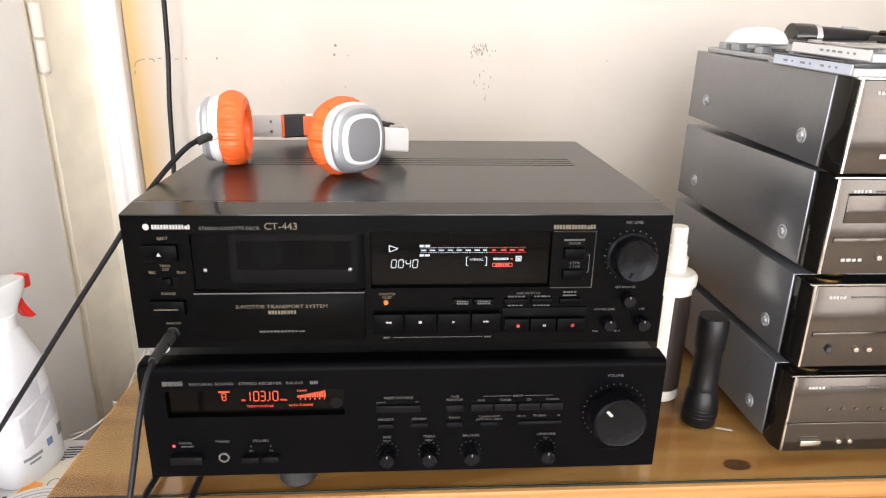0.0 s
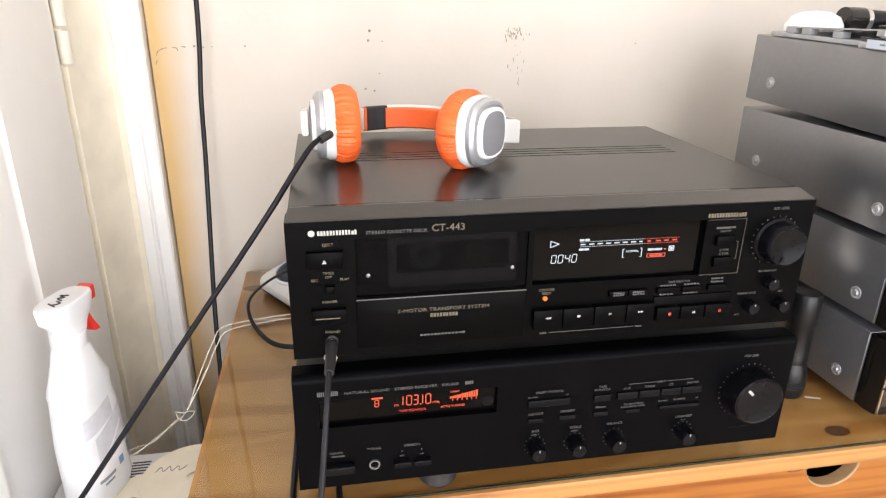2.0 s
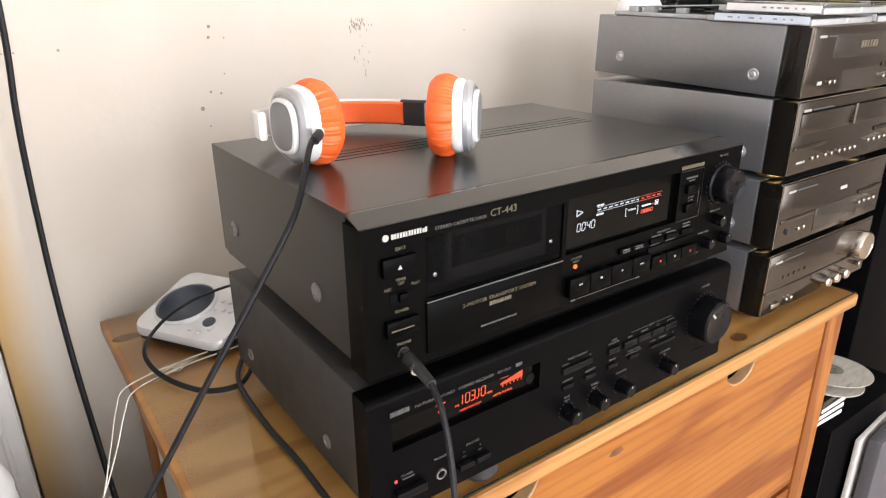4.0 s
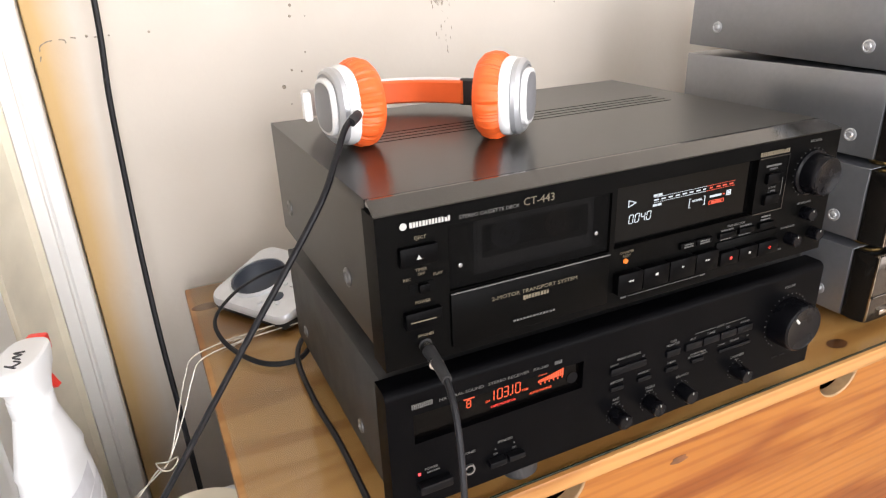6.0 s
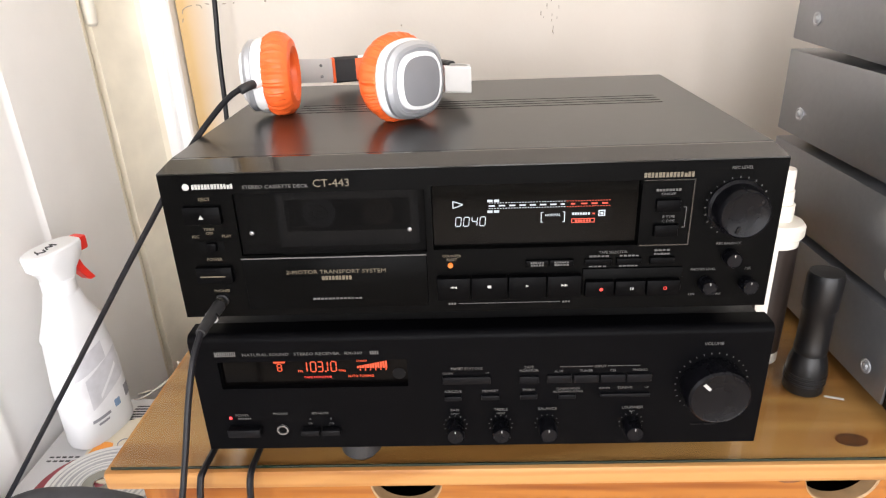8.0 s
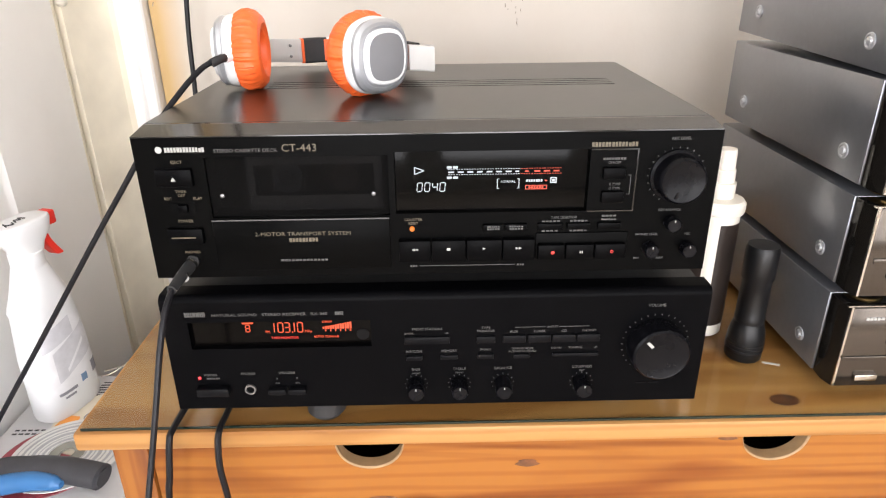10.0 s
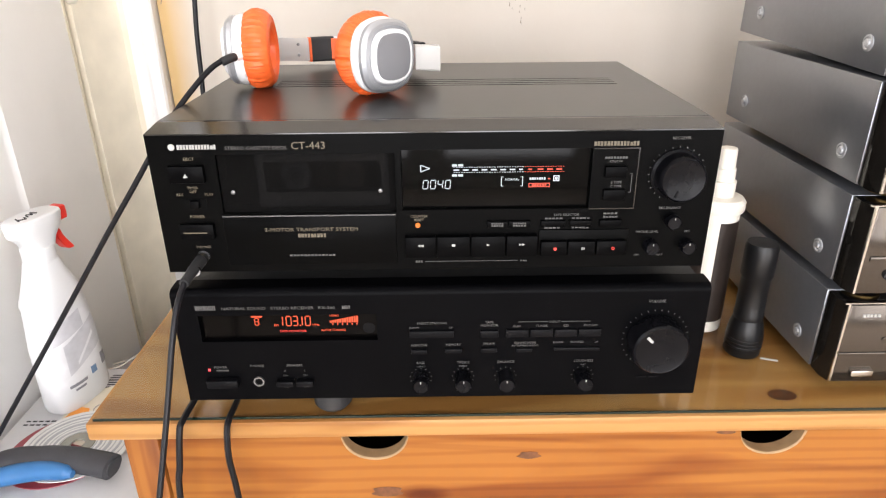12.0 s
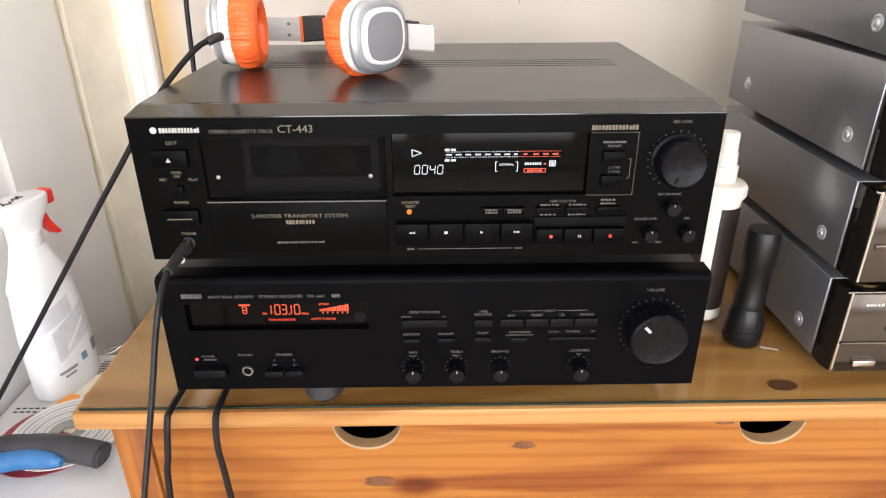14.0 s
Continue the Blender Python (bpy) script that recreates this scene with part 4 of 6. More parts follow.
for (xa, xb), mk in zip(zip(kx, kx[1:]), marks):
    k = part("transport_key", box(xa + 0.0004, xb - 0.0004, DY - 0.0062, DY + 0.001, 0.9105, 0.9275, 0.0008), "deck_btn", deck)
    cx, cz, yk = (xa + xb) / 2, 0.9208, DY - 0.0065
    b = bmesh.new()
    tri = lambda s, ox: at(outline([(cx + ox - s * 0.0012, cz - 0.001), (cx + ox - s * 0.0012, cz + 0.001), (cx + ox + s * 0.0012, cz)], 0.0003), 0, yk, 0)
    if mk == "stop":
        box(cx - 0.0013, cx + 0.0013, yk, yk + 0.0003, cz - 0.001, cz + 0.001, bm=b)
    elif mk == "play":
        merge(b, tri(1, 0))
    else:
        s = 1 if mk == "ff" else -1
        merge(b, tri(s, -0.0012))
        merge(b, tri(s, 0.0012))
    part("key_mark", b, "print_white", k, smooth=False)
part("record_field", box(0.0790, 0.1485, DY - 0.0015, DY + 0.001, 0.9095, 0.9305, 0.0006), "deck_front", deck)
for (xa, xb), mk in zip(((0.0805, 0.1005), (0.1015, 0.1225), (0.1235, 0.1465)), ("rec", "pause", "mute")):
    k = part("transport_key", box(xa, xb, DY - 0.0062, DY + 0.001, 0.9105, 0.9225, 0.0008), "deck_btn", deck)
    cx, cz, yk = (xa + xb) / 2 + 0.001, 0.9168, DY - 0.0065
    if mk == "rec":
        b = at(lathe([(0.0013, 0), (0.0013, 0.0003)], 14, "-y"), cx, yk, cz)
    elif mk == "mute":
        b = at(lathe([(0.0013, 0), (0.0013, 0.0003), (0.0008, 0.0003), (0.0008, 0.0)], 14, "-y", cap=False), cx, yk, cz)
    else:
        b = box(cx - 0.0011, cx - 0.0004, yk, yk + 0.0003, cz - 0.001, cz + 0.001)
        box(cx + 0.0004, cx + 0.0011, yk, yk + 0.0003, cz - 0.001, cz + 0.001, bm=b)
    part("key_mark", b, "print_white" if mk == "pause" else "red_print", k, smooth=False)
bar(-0.009, 0.064, 0.9046, 0.9050, y0, "print_grey", deck, "print_line")
bars(-0.0165, -0.0105, 0.904, 0.9055, y0, "print_grey", deck, 3)
bars(0.0655, 0.0715, 0.904, 0.9055, y0, "print_grey", deck, 3, seed=5)

# ---- receiver ----
rcv = thing("stereo_receiver", "satin black stereo receiver with an orange lit display", "receiver", (0, 0, 0))
RY, RZ0, RZ1 = 0.6215, 0.7765, 0.882
rx0, rx1 = -0.2135, 0.2205
disp = (-0.194, -0.0495, 0.8345, 0.859)
fp = plate(rx0, rx1, RZ0, RZ1 - 0.006, RY, RY + 0.02, [disp])
part("front_panel", fp, "rcv_front", rcv)
pts = []
for i in range(9):
    a = radians(90 * i / 8)
    pts.append((RY + 0.006 - 0.006 * math.cos(a), RZ1 - 0.006 + 0.006 * math.sin(a)))
pts += [(RY + 0.02, RZ1), (RY + 0.02, RZ1 - 0.006)]
b = outline([(p[0], p[1]) for p in pts], rx1 - rx0)
bmesh.ops.transform(b, matrix=Matrix(((0, 1, 0, rx0), (1, 0, 0, 0), (0, 0, 1, 0), (0, 0, 0, 1))), verts=b.verts[:])
bmesh.ops.recalc_face_normals(b, faces=b.faces[:])
part("brow", b, "rcv_front", rcv)
part("cover", box(rx0 + 0.004, rx1 - 0.004, RY + 0.0205, 0.918, 0.779, 0.8805, 0.0015), "rcv_cover", rcv, "black textured steel cover")
for y in (0.70, 0.875):
    b = lathe([(0.006, 0), (0.006, 0.0012), (0.0035, 0.002), (0.003, 0.001)], 14)
    bmesh.ops.transform(b, matrix=pose(rx0 + 0.004, y, 0.803, 0, -90, 0), verts=b.verts[:])
    part("screw", b, "screw", rcv)
for x in (-0.16, 0.168):
    for y in (0.680, 0.88):
        ft = part("foot", at(lathe([(0.020, 0.002), (0.021, 0.004), (0.021, 0.0231)], 24), x, y, GT), "rubber", rcv)
        part("felt_disc", at(lathe([(0.0215, 0.0), (0.0215, 0.0019)], 24), x, y, GT), "pad_white", ft)
part("foot", at(lathe([(0.013, 0.0), (0.017, 0.005), (0.017, 0.0231)], 24), -0.095, 0.645, GT), "rubber", rcv)
part("display_back", box(disp[0] + 0.0002, disp[1] - 0.0002, RY + 0.014, RY + 0.018, disp[2] + 0.0002, disp[3] - 0.0002), "cavity", rcv)
part("display_window", box(disp[0] + 0.0003, disp[1] - 0.0003, RY + 0.0048, RY + 0.0068, disp[2] + 0.0003, disp[3] - 0.0003), "rcv_window", rcv)
ye, yr = RY + 0.0042, RY - 0.0004
bars(-0.195, -0.1785, 0.8645, 0.8685, yr, "print_grey", rcv, 11, "brand_bar")
letters("NATURAL SOUND   STEREO RECEIVER   RX-360", -0.174, 0.8645, 0.0035, yr, "print_grey", rcv, width=0.091)
bars(-0.077, -0.070, 0.8643, 0.8672, yr, "print_grey", rcv, 4)
bar(-0.1525, -0.1435, 0.8548, 0.8560, ye, "vfd_orange", rcv)
digit("B", -0.1500, 0.8475, 0.0032, 0.0062, ye, "vfd_orange", rcv, 0.0007, 0)
letters("FM", -0.1345, 0.8462, 0.003, ye, "vfd_orange", rcv)
for ch, x in (("1", -0.1313), ("0", -0.1243), ("3", -0.1190), ("1", -0.1152), ("0", -0.1086)):
    digit(ch, x, 0.8465, 0.0040, 0.0088, ye, "vfd_orange", rcv, 0.0008, 0.03)
bar(-0.1134, -0.1124, 0.8462, 0.8472, ye, "vfd_orange", rcv, "point")
letters("MHz", -0.1030, 0.8462, 0.003, ye, "vfd_orange", rcv)
letters("STEREO", -0.0885, 0.8548, 0.0023, ye, "vfd_orange", rcv)
b = bmesh.new()
for i in range(12):
    x = -0.0885 + i * 0.00198
    box(x, x + 0.0015, ye, ye + 0.0003, 0.8490, 0.8508 + i * 0.0004, bm=b)
    if i % 2:
        box(x, x + 0.0009, ye, ye + 0.0003, 0.8468, 0.8484, bm=b)
part("signal_bars", b, "vfd_orange", rcv, smooth=False)
letters("TAPE MONITOR", -0.1305, 0.8405, 0.0029, ye, "vfd_deep", rcv, width=0.022)
letters("AUTO TUNING", -0.0962, 0.8410, 0.0029, ye, "vfd_orange", rcv, width=0.020)
part("remote_eye", at(lathe([(0.005, 0), (0.005, 0.0006)], 20, "-y"), -0.0565, RY + 0.0048, 0.8435), "rcv_btn", rcv)
letters("POWER", -0.188, 0.8088, 0.0031, yr, "print_grey", rcv)
bars(-0.1865, -0.1755, 0.8060, 0.8072, yr, "print_grey", rcv, 6)
part("power_lamp", box(-0.1932, -0.1912, RY - 0.0006, RY + 0.001, 0.8062, 0.8082), "led_red", rcv, "small glowing red lamp")
part("power_button", box(-0.1945, -0.1680, RY - 0.007, RY + 0.001, 0.7925, 0.8000, 0.0012), "rcv_btn", rcv)
letters("PHONES", -0.152, 0.8098, 0.0031, yr, "print_grey", rcv, "CENTER")
part("phones_socket", at(lathe([(0.0046, 0), (0.0046, 0.0018), (0.0033, 0.0018), (0.0033, -0.001)], 24, "-y", cap=False), -0.1518, RY, 0.7955), "screw", rcv, "chrome ringed headphone socket")
part("socket_hole", at(lathe([(0.0034, 0), (0.0034, 0.0004)], 20, "-y"), -0.1518, RY, 0.7955), "cavity", rcv)
letters("SPEAKERS", -0.1205, 0.8098, 0.0031, yr, "print_grey", rcv, "CENTER")
for x, c in ((-0.129, "A"), (-0.1125, "B")):
    part("speaker_key", box(x - 0.0072, x + 0.0072, RY - 0.006, RY + 0.001, 0.7925, 0.7975, 0.0008), "rcv_btn", rcv)
    letters(c, x, 0.8045, 0.0026, yr, "print_grey", rcv, "CENTER")
    letters("ON", x, 0.8000, 0.0024, yr, "print_grey", rcv, "CENTER")
    letters("OFF", x, 0.7885, 0.0024, yr, "print_grey", rcv, "CENTER")


def key(x0, x1, z0, z1):
    part("key", box(x0, x1, RY - 0.0022, RY + 0.001, z0, z1, 0.0006), "rcv_btn", rcv)


g = lambda t, x, z, s=0.0031, al="CENTER": letters(t, x, z, s, yr, "print_grey", rcv, al)
g("PRESET STATIONS", -0.0045, 0.8488, 0.003)
g("DOWN", -0.019, 0.8448, 0.0024)
g("UP", 0.011, 0.8448, 0.0024)
key(-0.023, 0.0135, 0.8365, 0.8430)
g("A/B/C/D/E", -0.0155, 0.8280)
key(-0.022, -0.009, 0.8210, 0.8250)
g("MEMORY", 0.013, 0.8280)
key(0.006, 0.020, 0.8215, 0.8255)
g("TAPE", 0.0425, 0.8490)
g("MONITOR", 0.0425, 0.8460)
key(0.0352, 0.0500, 0.8362, 0.8425)
g("FM/AM", 0.0425, 0.8285)
key(0.036, 0.049, 0.8215, 0.8258)
g("INPUT", 0.096, 0.8488)
bar(0.066, 0.0905, 0.8499, 0.8502, yr, "print_grey", rcv, "print_line")
bar(0.1015, 0.1255, 0.8499, 0.8502, yr, "print_grey", rcv, "print_line")
for t, x in (("AUX", 0.065), ("TUNER", 0.0855), ("CD", 0.1055), ("PHONO", 0.1258)):
    g(t, x, 0.8450)
for x in (0.0562, 0.0763, 0.0964, 0.1160):
    key(x, x + 0.0185, 0.8362, 0.8430)
g("TUNING MODE", 0.0725, 0.8292, 0.0026)
g("AUTO/MAN'L MONO", 0.0725, 0.8266, 0.0024)
key(0.0655, 0.0785, 0.8215, 0.8252)
g("DOWN", 0.100, 0.8292, 0.0025)
g("TUNING", 0.1155, 0.8292, 0.0029)
g("UP", 0.132, 0.8292, 0.0025)
key(0.097, 0.1345, 0.8225, 0.8255)
for t, x in (("BASS", -0.0145), ("TREBLE", 0.0212), ("BALANCE", 0.0572), ("LOUDNESS", 0.1225)):
    g(t, x, 0.8105, 0.0033)
    g("DEFEAT" if t in ("BASS", "TREBLE") else ("FLAT" if t == "LOUDNESS" else ""), x, 0.8072, 0.002)
    knob(x, 0.7970, 0.0068, 0.015, RY, rcv, t.lower() + "_knob", mark=0)
    ticks(x, 0.7970, 0.0085, 11, -140, 140, yr, "print_grey", rcv, 0.0005)
g("VOLUME", 0.178, 0.8665, 0.0036)
knob(0.180, 0.8325, 0.0232, 0.020, RY, rcv, "volume_knob", mark=-45)
ticks(0.180, 0.8325, 0.0262, 26, -150, 150, yr, "print_grey", rcv, 0.0006)
bars(0.168, 0.189, 0.7940, 0.7952, yr, "rcv_btn", rcv, 2)

# ---- headphones ----
hp = thing("headphones", "orange and white padded headphones lying on the deck", "headphones", (0, 0, 0))


def squircle(bm, amount):
    for v in bm.verts:
        a = math.atan2(v.co.y, v.co.x)
        k = 1 / (abs(math.cos(a)) ** 4 + abs(math.sin(a)) ** 4) ** 0.25
        k = 1 + (k - 1) * amount
        v.co.x *= k
        v.co.y *= k
    return bm


def cup(px, py, pz, ang):
    """One ear cup; its axis points outwards at the given angle in plan."""
    base = Matrix.Translation((px, py, pz)) @ Matrix.Rotation(radians(ang), 4, "Z") @ Matrix.Rotation(radians(90), 4, "Y") @ Matrix.Diagonal((1, 1, 0.87, 1))

    def put(name, bm, material, parent, label=""):
        bmesh.ops.transform(bm, matrix=base, verts=bm.verts[:])
        for v in bm.verts:  # soft parts settle on the deck
            v.co.z = max(v.co.z, 1.0128)
        return part(name, bm, material, parent, label)

    pad = lathe([(0.0160, 0.004), (0.0160, -0.008), (0.0182, -0.0150), (0.0235, -0.0188), (0.0295, -0.0168), (0.0338, -0.0098), (0.0356, 0.0), (0.0350, 0.007), (0.0325, 0.0125), (0.029, 0.0140), (0.015, 0.0140)], 168)
    for v in pad.verts:
        v.co.z = v.co.z * 0.72 if v.co.z < 0 else v.co.z
        r = math.hypot(v.co.x, v.co.y)
        if r > 0.026:
            a = math.atan2(v.co.y, v.co.x)
            w = (0.5 + 0.5 * math.sin(21 * a + 2 * math.sin(3 * a))) * (0.5 + 0.5 * math.sin(37 * a + 1.3)) + 0.35 * math.sin(58 * a + 3 * math.sin(5 * a))
            k = 1 - 0.050 * w * min(1, max(0, (v.co.z + 0.012) / 0.018))
            v.co.x *= k
            v.co.y *= k
    put("ear_pad", pad, "orange", hp, "orange gathered leatherette ear pad")
    put("inner_cloth", lathe([(0.0168, 0.003), (0.0168, 0.0042)], 32), "rubber", hp)
    put("shell", squircle(lathe([(0.028, 0.0115), (0.0308, 0.0125), (0.0316, 0.015), (0.0313, 0.0195), (0.0298, 0.0225), (0.02, 0.0228)], 72), 0.35), "hp_white", hp, "white glossy shell")
    put("silver_ring", squircle(lathe([(0.029, 0.0222), (0.0302, 0.0235), (0.0300, 0.0275), (0.0275, 0.031), (0.0252, 0.0318), (0.0246, 0.0306), (0.02, 0.0306)], 72), 0.45), "hp_silver", hp, "silver plastic ring")
    put("cap", squircle(lathe([(0.0215, 0.0300), (0.0226, 0.0312), (0.0223, 0.0345), (0.0212, 0.0358), (0.0196, 0.0360), (0.0192, 0.0354), (0.01, 0.0354)], 64), 0.5), "hp_white", hp)
    put("disc", squircle(lathe([(0.0191, 0.0352), (0.0189, 0.0362), (0.0174, 0.0366), (0.0005, 0.0368)], 64), 0.55), "hp_grey", hp, "mid-grey soft disc")
    return base


RC = (-0.0560, 0.748, 1.0465, -44)
LC = (-0.1590, 0.786, 1.0465, -177)
cup(*RC)
lb = cup(*LC)
b = tube([(-0.1705, 0.7570, 1.0450), (-0.1720, 0.7530, 1.0450), (-0.1740, 0.7490, 1.0448)], 0.0042, 4, 12)
part("socket", b, "hp_white", hp)


def strip(pts, half, thick, n=8, lean=0.0):
    """A band standing on edge along a plan path, with rounded edges."""
    path = curve_pts(pts, n)
    sec = [(-thick / 2, -half * 0.86), (-thick * 0.3, -half), (thick * 0.3, -half), (thick / 2, -half * 0.86), (thick / 2, half * 0.86), (thick * 0.3, half), (-thick * 0.3, half), (-thick / 2, half * 0.86)]
    b = bmesh.new()
    rings = []
    for i, p in enumerate(path):
        d = path[min(i + 1, len(path) - 1)] - path[max(i - 1, 0)]
        nrm = Vector((-d.y, d.x, 0)).normalized()
        rings.append([b.verts.new(p + nrm * (u + lean * w) + Vector((0, 0, w))) for u, w in sec])
    for p, q in zip(rings, rings[1:]):
        for k in range(8):
            b.faces.new((p[k], p[(k + 1) % 8], q[(k + 1) % 8], q[k]))
    b.faces.new(list(reversed(rings[0])))
    b.faces.new(rings[-1])
    bmesh.ops.recalc_face_normals(b, faces=b.faces[:])
    return b


ZB = 1.0318
part("arm", strip([(-0.1935, 0.818, 1.044), (-0.191, 0.838, 1.042), (-0.172, 0.872, 1.036), (-0.134, 0.8985, ZB)], 0.0118, 0.004), "hp_tab", hp, "pale grey arm with two screws")
part("arm", strip([(-0.0125, 0.8425, ZB), (-0.005, 0.826, 1.034), (0.002, 0.806, 1.036), (0.0035, 0.792, 1.037)], 0.0108, 0.0045), "hp_tab", hp)
part("arm_end", strip([(-0.1965, 0.808, 1.044), (-0.1945, 0.824, 1.043), (-0.190, 0.840, 1.042)], 0.0118, 0.0065, 4), "hp_white", hp, "white arm end")
part("arm_end", strip([(-0.018, 0.7715, 1.040), (-0.005, 0.777, 1.0385), (0.0040, 0.7818, 1.037)], 0.0112, 0.0060, 4), "hp_tab", hp)
part("collar", strip([(-0.134, 0.8985, ZB), (-0.122, 0.9035, ZB), (-0.110, 0.906, ZB)], 0.0128, 0.009, 5), "rubber", hp, "black rubber collar")
part("collar_ring", strip([(-0.1365, 0.8973, ZB), (-0.1335, 0.8988, ZB)], 0.0126, 0.0085, 3), "orange", hp)
part("collar", strip([(-0.0275, 0.8625, ZB), (-0.020, 0.8530, ZB), (-0.0120, 0.8420, ZB)], 0.0128, 0.009, 5), "rubber", hp, "black rubber collar")
part("headband_shell", strip([(-0.112, 0.9075, ZB), (-0.090, 0.909, ZB), (-0.062, 0.898, ZB), (-0.040, 0.8795, ZB), (-0.026, 0.8615, ZB)], 0.0128, 0.004), "hp_white", hp, "white headband shell")
pad = strip([(-0.112, 0.9020, ZB), (-0.091, 0.9030, ZB), (-0.0645, 0.8925, ZB), (-0.0435, 0.8745, ZB), (-0.029, 0.857, ZB)], 0.0110, 0.010)
part("headband_pad", pad, "orange", hp, "orange padded headband lining")
for x, y, z in ((-0.1455, 0.8880, 1.0385), (-0.1455, 0.8880, 1.0275)):
    sc = lathe([(0.0016, 0), (0.0016, 0.0008), (0.0008, 0.0012)], 10, "-y")
    part("arm_screw", at(sc, x, y, z), "screw", hp)

# headphone cord: from the cup over the deck's edge and away to the left, and up again into the deck
cord = thing("headphone_cord", "thick black headphone cord hanging from the orange headphones", "cord", (0, 0, 0))
part("cord_run", tube([(-0.1785, 0.7455, 1.0445), (-0.190, 0.733, 1.038), (-0.204, 0.715, 1.022), (-0.222, 0.699, 0.9975), (-0.255, 0.6965, 0.951), (-0.292, 0.6955, 0.900), (-0.363, 0.693, 0.800), (-0.433, 0.690, 0.702), (-0.470, 0.686, 0.650), (-0.487, 0.670, 0.628), (-0.488, 0.62, 0.626), (-0.470, 0.54, 0.626)], 0.0024, 8, 10), "cable", cord)
part("plug_sleeve", tube([(-0.1735, 0.7500, 1.0448), (-0.1765, 0.7440, 1.0444), (-0.1825, 0.7390, 1.0418)], 0.0037, 4, 12), "rubber", cord, "black moulded plug sleeve")
lead = thing("phones_lead", "black lead plugged into the deck's phones socket", "lead", (0, 0, 0))
part("plug", tube([(-0.181, 0.6265, 0.912), (-0.1815, 0.617, 0.911)], 0.0042, 3, 14), "steel", lead, "bright metal jack collar")
part("sleeve", tube([(-0.1815, 0.6165, 0.911), (-0.1825, 0.601, 0.910), (-0.184, 0.584, 0.9075)], lambda t: 0.0047 - 0.0012 * t, 5, 14), "rubber", lead, "black plug sleeve")
part("ring", tube([(-0.1824, 0.6045, 0.9093), (-0.1826, 0.6025, 0.9089)], 0.0050, 2, 14), "steel", lead)
part("cord_run", tube([(-0.184, 0.585, 0.908), (-0.186, 0.570, 0.896), (-0.189, 0.557, 0.872), (-0.193, 0.546, 0.84), (-0.199, 0.534, 0.80), (-0.207, 0.519, 0.75), (-0.215, 0.505, 0.70), (-0.222, 0.49, 0.60), (-0.225, 0.48, 0.4), (-0.23, 0.45, 0.1), (-0.25, 0.40, 0.004)], 0.0022, 8, 10), "cable", lead)

# ---- other leads on and over the chest ----
wire = thing("power_cord", "black power cord lying beside the receiver", "cord", (0, 0, 0))
part("cord_run", tube([(-0.165, 0.99, 0.7585), (-0.200, 0.945, 0.7585), (-0.2185, 0.899, 0.7585), (-0.2225, 0.815, 0.7585), (-0.2195, 0.74, 0.7585), (-0.2205, 0.66, 0.7585), (-0.2215, 0.618, 0.7585), (-0.2225, 0.609, 0.752), (-0.226, 0.604, 0.72), (-0.232, 0.604, 0.68), (-0.245, 0.603, 0.5), (-0.25, 0.60, 0.004)], 0.0030, 8, 8), "cable", wire)
wire = thing("antenna_lead", "black lead coming from under the receiver", "cord", (0, 0, 0))
part("cord_run", tube([(-0.182, 0.70, 0.7582), (-0.182, 0.64, 0.7582), (-0.182, 0.618, 0.758), (-0.182, 0.6085, 0.750), (-0.1825, 0.605, 0.725), (-0.180, 0.604, 0.69), (-0.176, 0.60, 0.6), (-0.178, 0.60, 0.3), (-0.18, 0.59, 0.004)], 0.0028, 8, 8), "cable", wire)
wire = thing("wall_cable", "black cable hanging in front of the cream wall", "cable", (0, 0, 0))
part("cable_run", tube([(-0.335, 1.19, 2.45), (-0.338, 1.178, 1.5), (-0.341, 1.172, 1.15), (-0.349, 1.170, 1.02), (-0.352, 1.165, 0.93), (-0.354, 1.14, 0.82), (-0.353, 1.10, 0.72), (-0.349, 1.06, 0.62), (-0.345, 1.02, 0.5), (-0.34, 1.05, 0.2), (-0.34, 1.1, 0.004)], 0.0036, 10, 8), "cable", wire)
wires = thing("speaker_wires", "thin clear speaker wires hanging over the chest's edge", "wires", (0, 0, 0))
for k, (dx, dy) in enumerate(((0, 0), (0.006, 0.012))):
    part("wire", tube([(-0.18, 0.985 + dy, 0.757), (-0.262, 0.974 + dy, 0.757), (-0.312 - dx, 0.953 + dy, 0.758), (-0.327 - dx, 0.942 + dy, 0.742), (-0.343 - dx, 0.928, 0.71), (-0.366, 0.911, 0.671), (-0.382, 0.912 + dx, 0.655), (-0.408, 0.914 - dx, 0.634), (-0.428, 0.905 + dx * 2, 0.6225), (-0.44, 0.898 + dy, 0.6225)], 0.0008, 8, 6), "clear_wire", wires)
loop = [(-0.369 + 0.011 * math.cos(a), 0.911 + 0.005 * math.cos(2 * a), 0.667 + 0.006 * math.sin(a)) for a in [i * 0.7 for i in range(14)]]
part("wire_knot", tube(loop, 0.0008, 4, 6), "clear_wire", wires)

# ---- desk speakerphone at the back of the chest ----
dock = thing("speakerphone", "silver wedge-shaped speakerphone with a dark round speaker", "speakerphone", (-0.2885, 1.083, GT), -58)
W, D = 0.136, 0.108


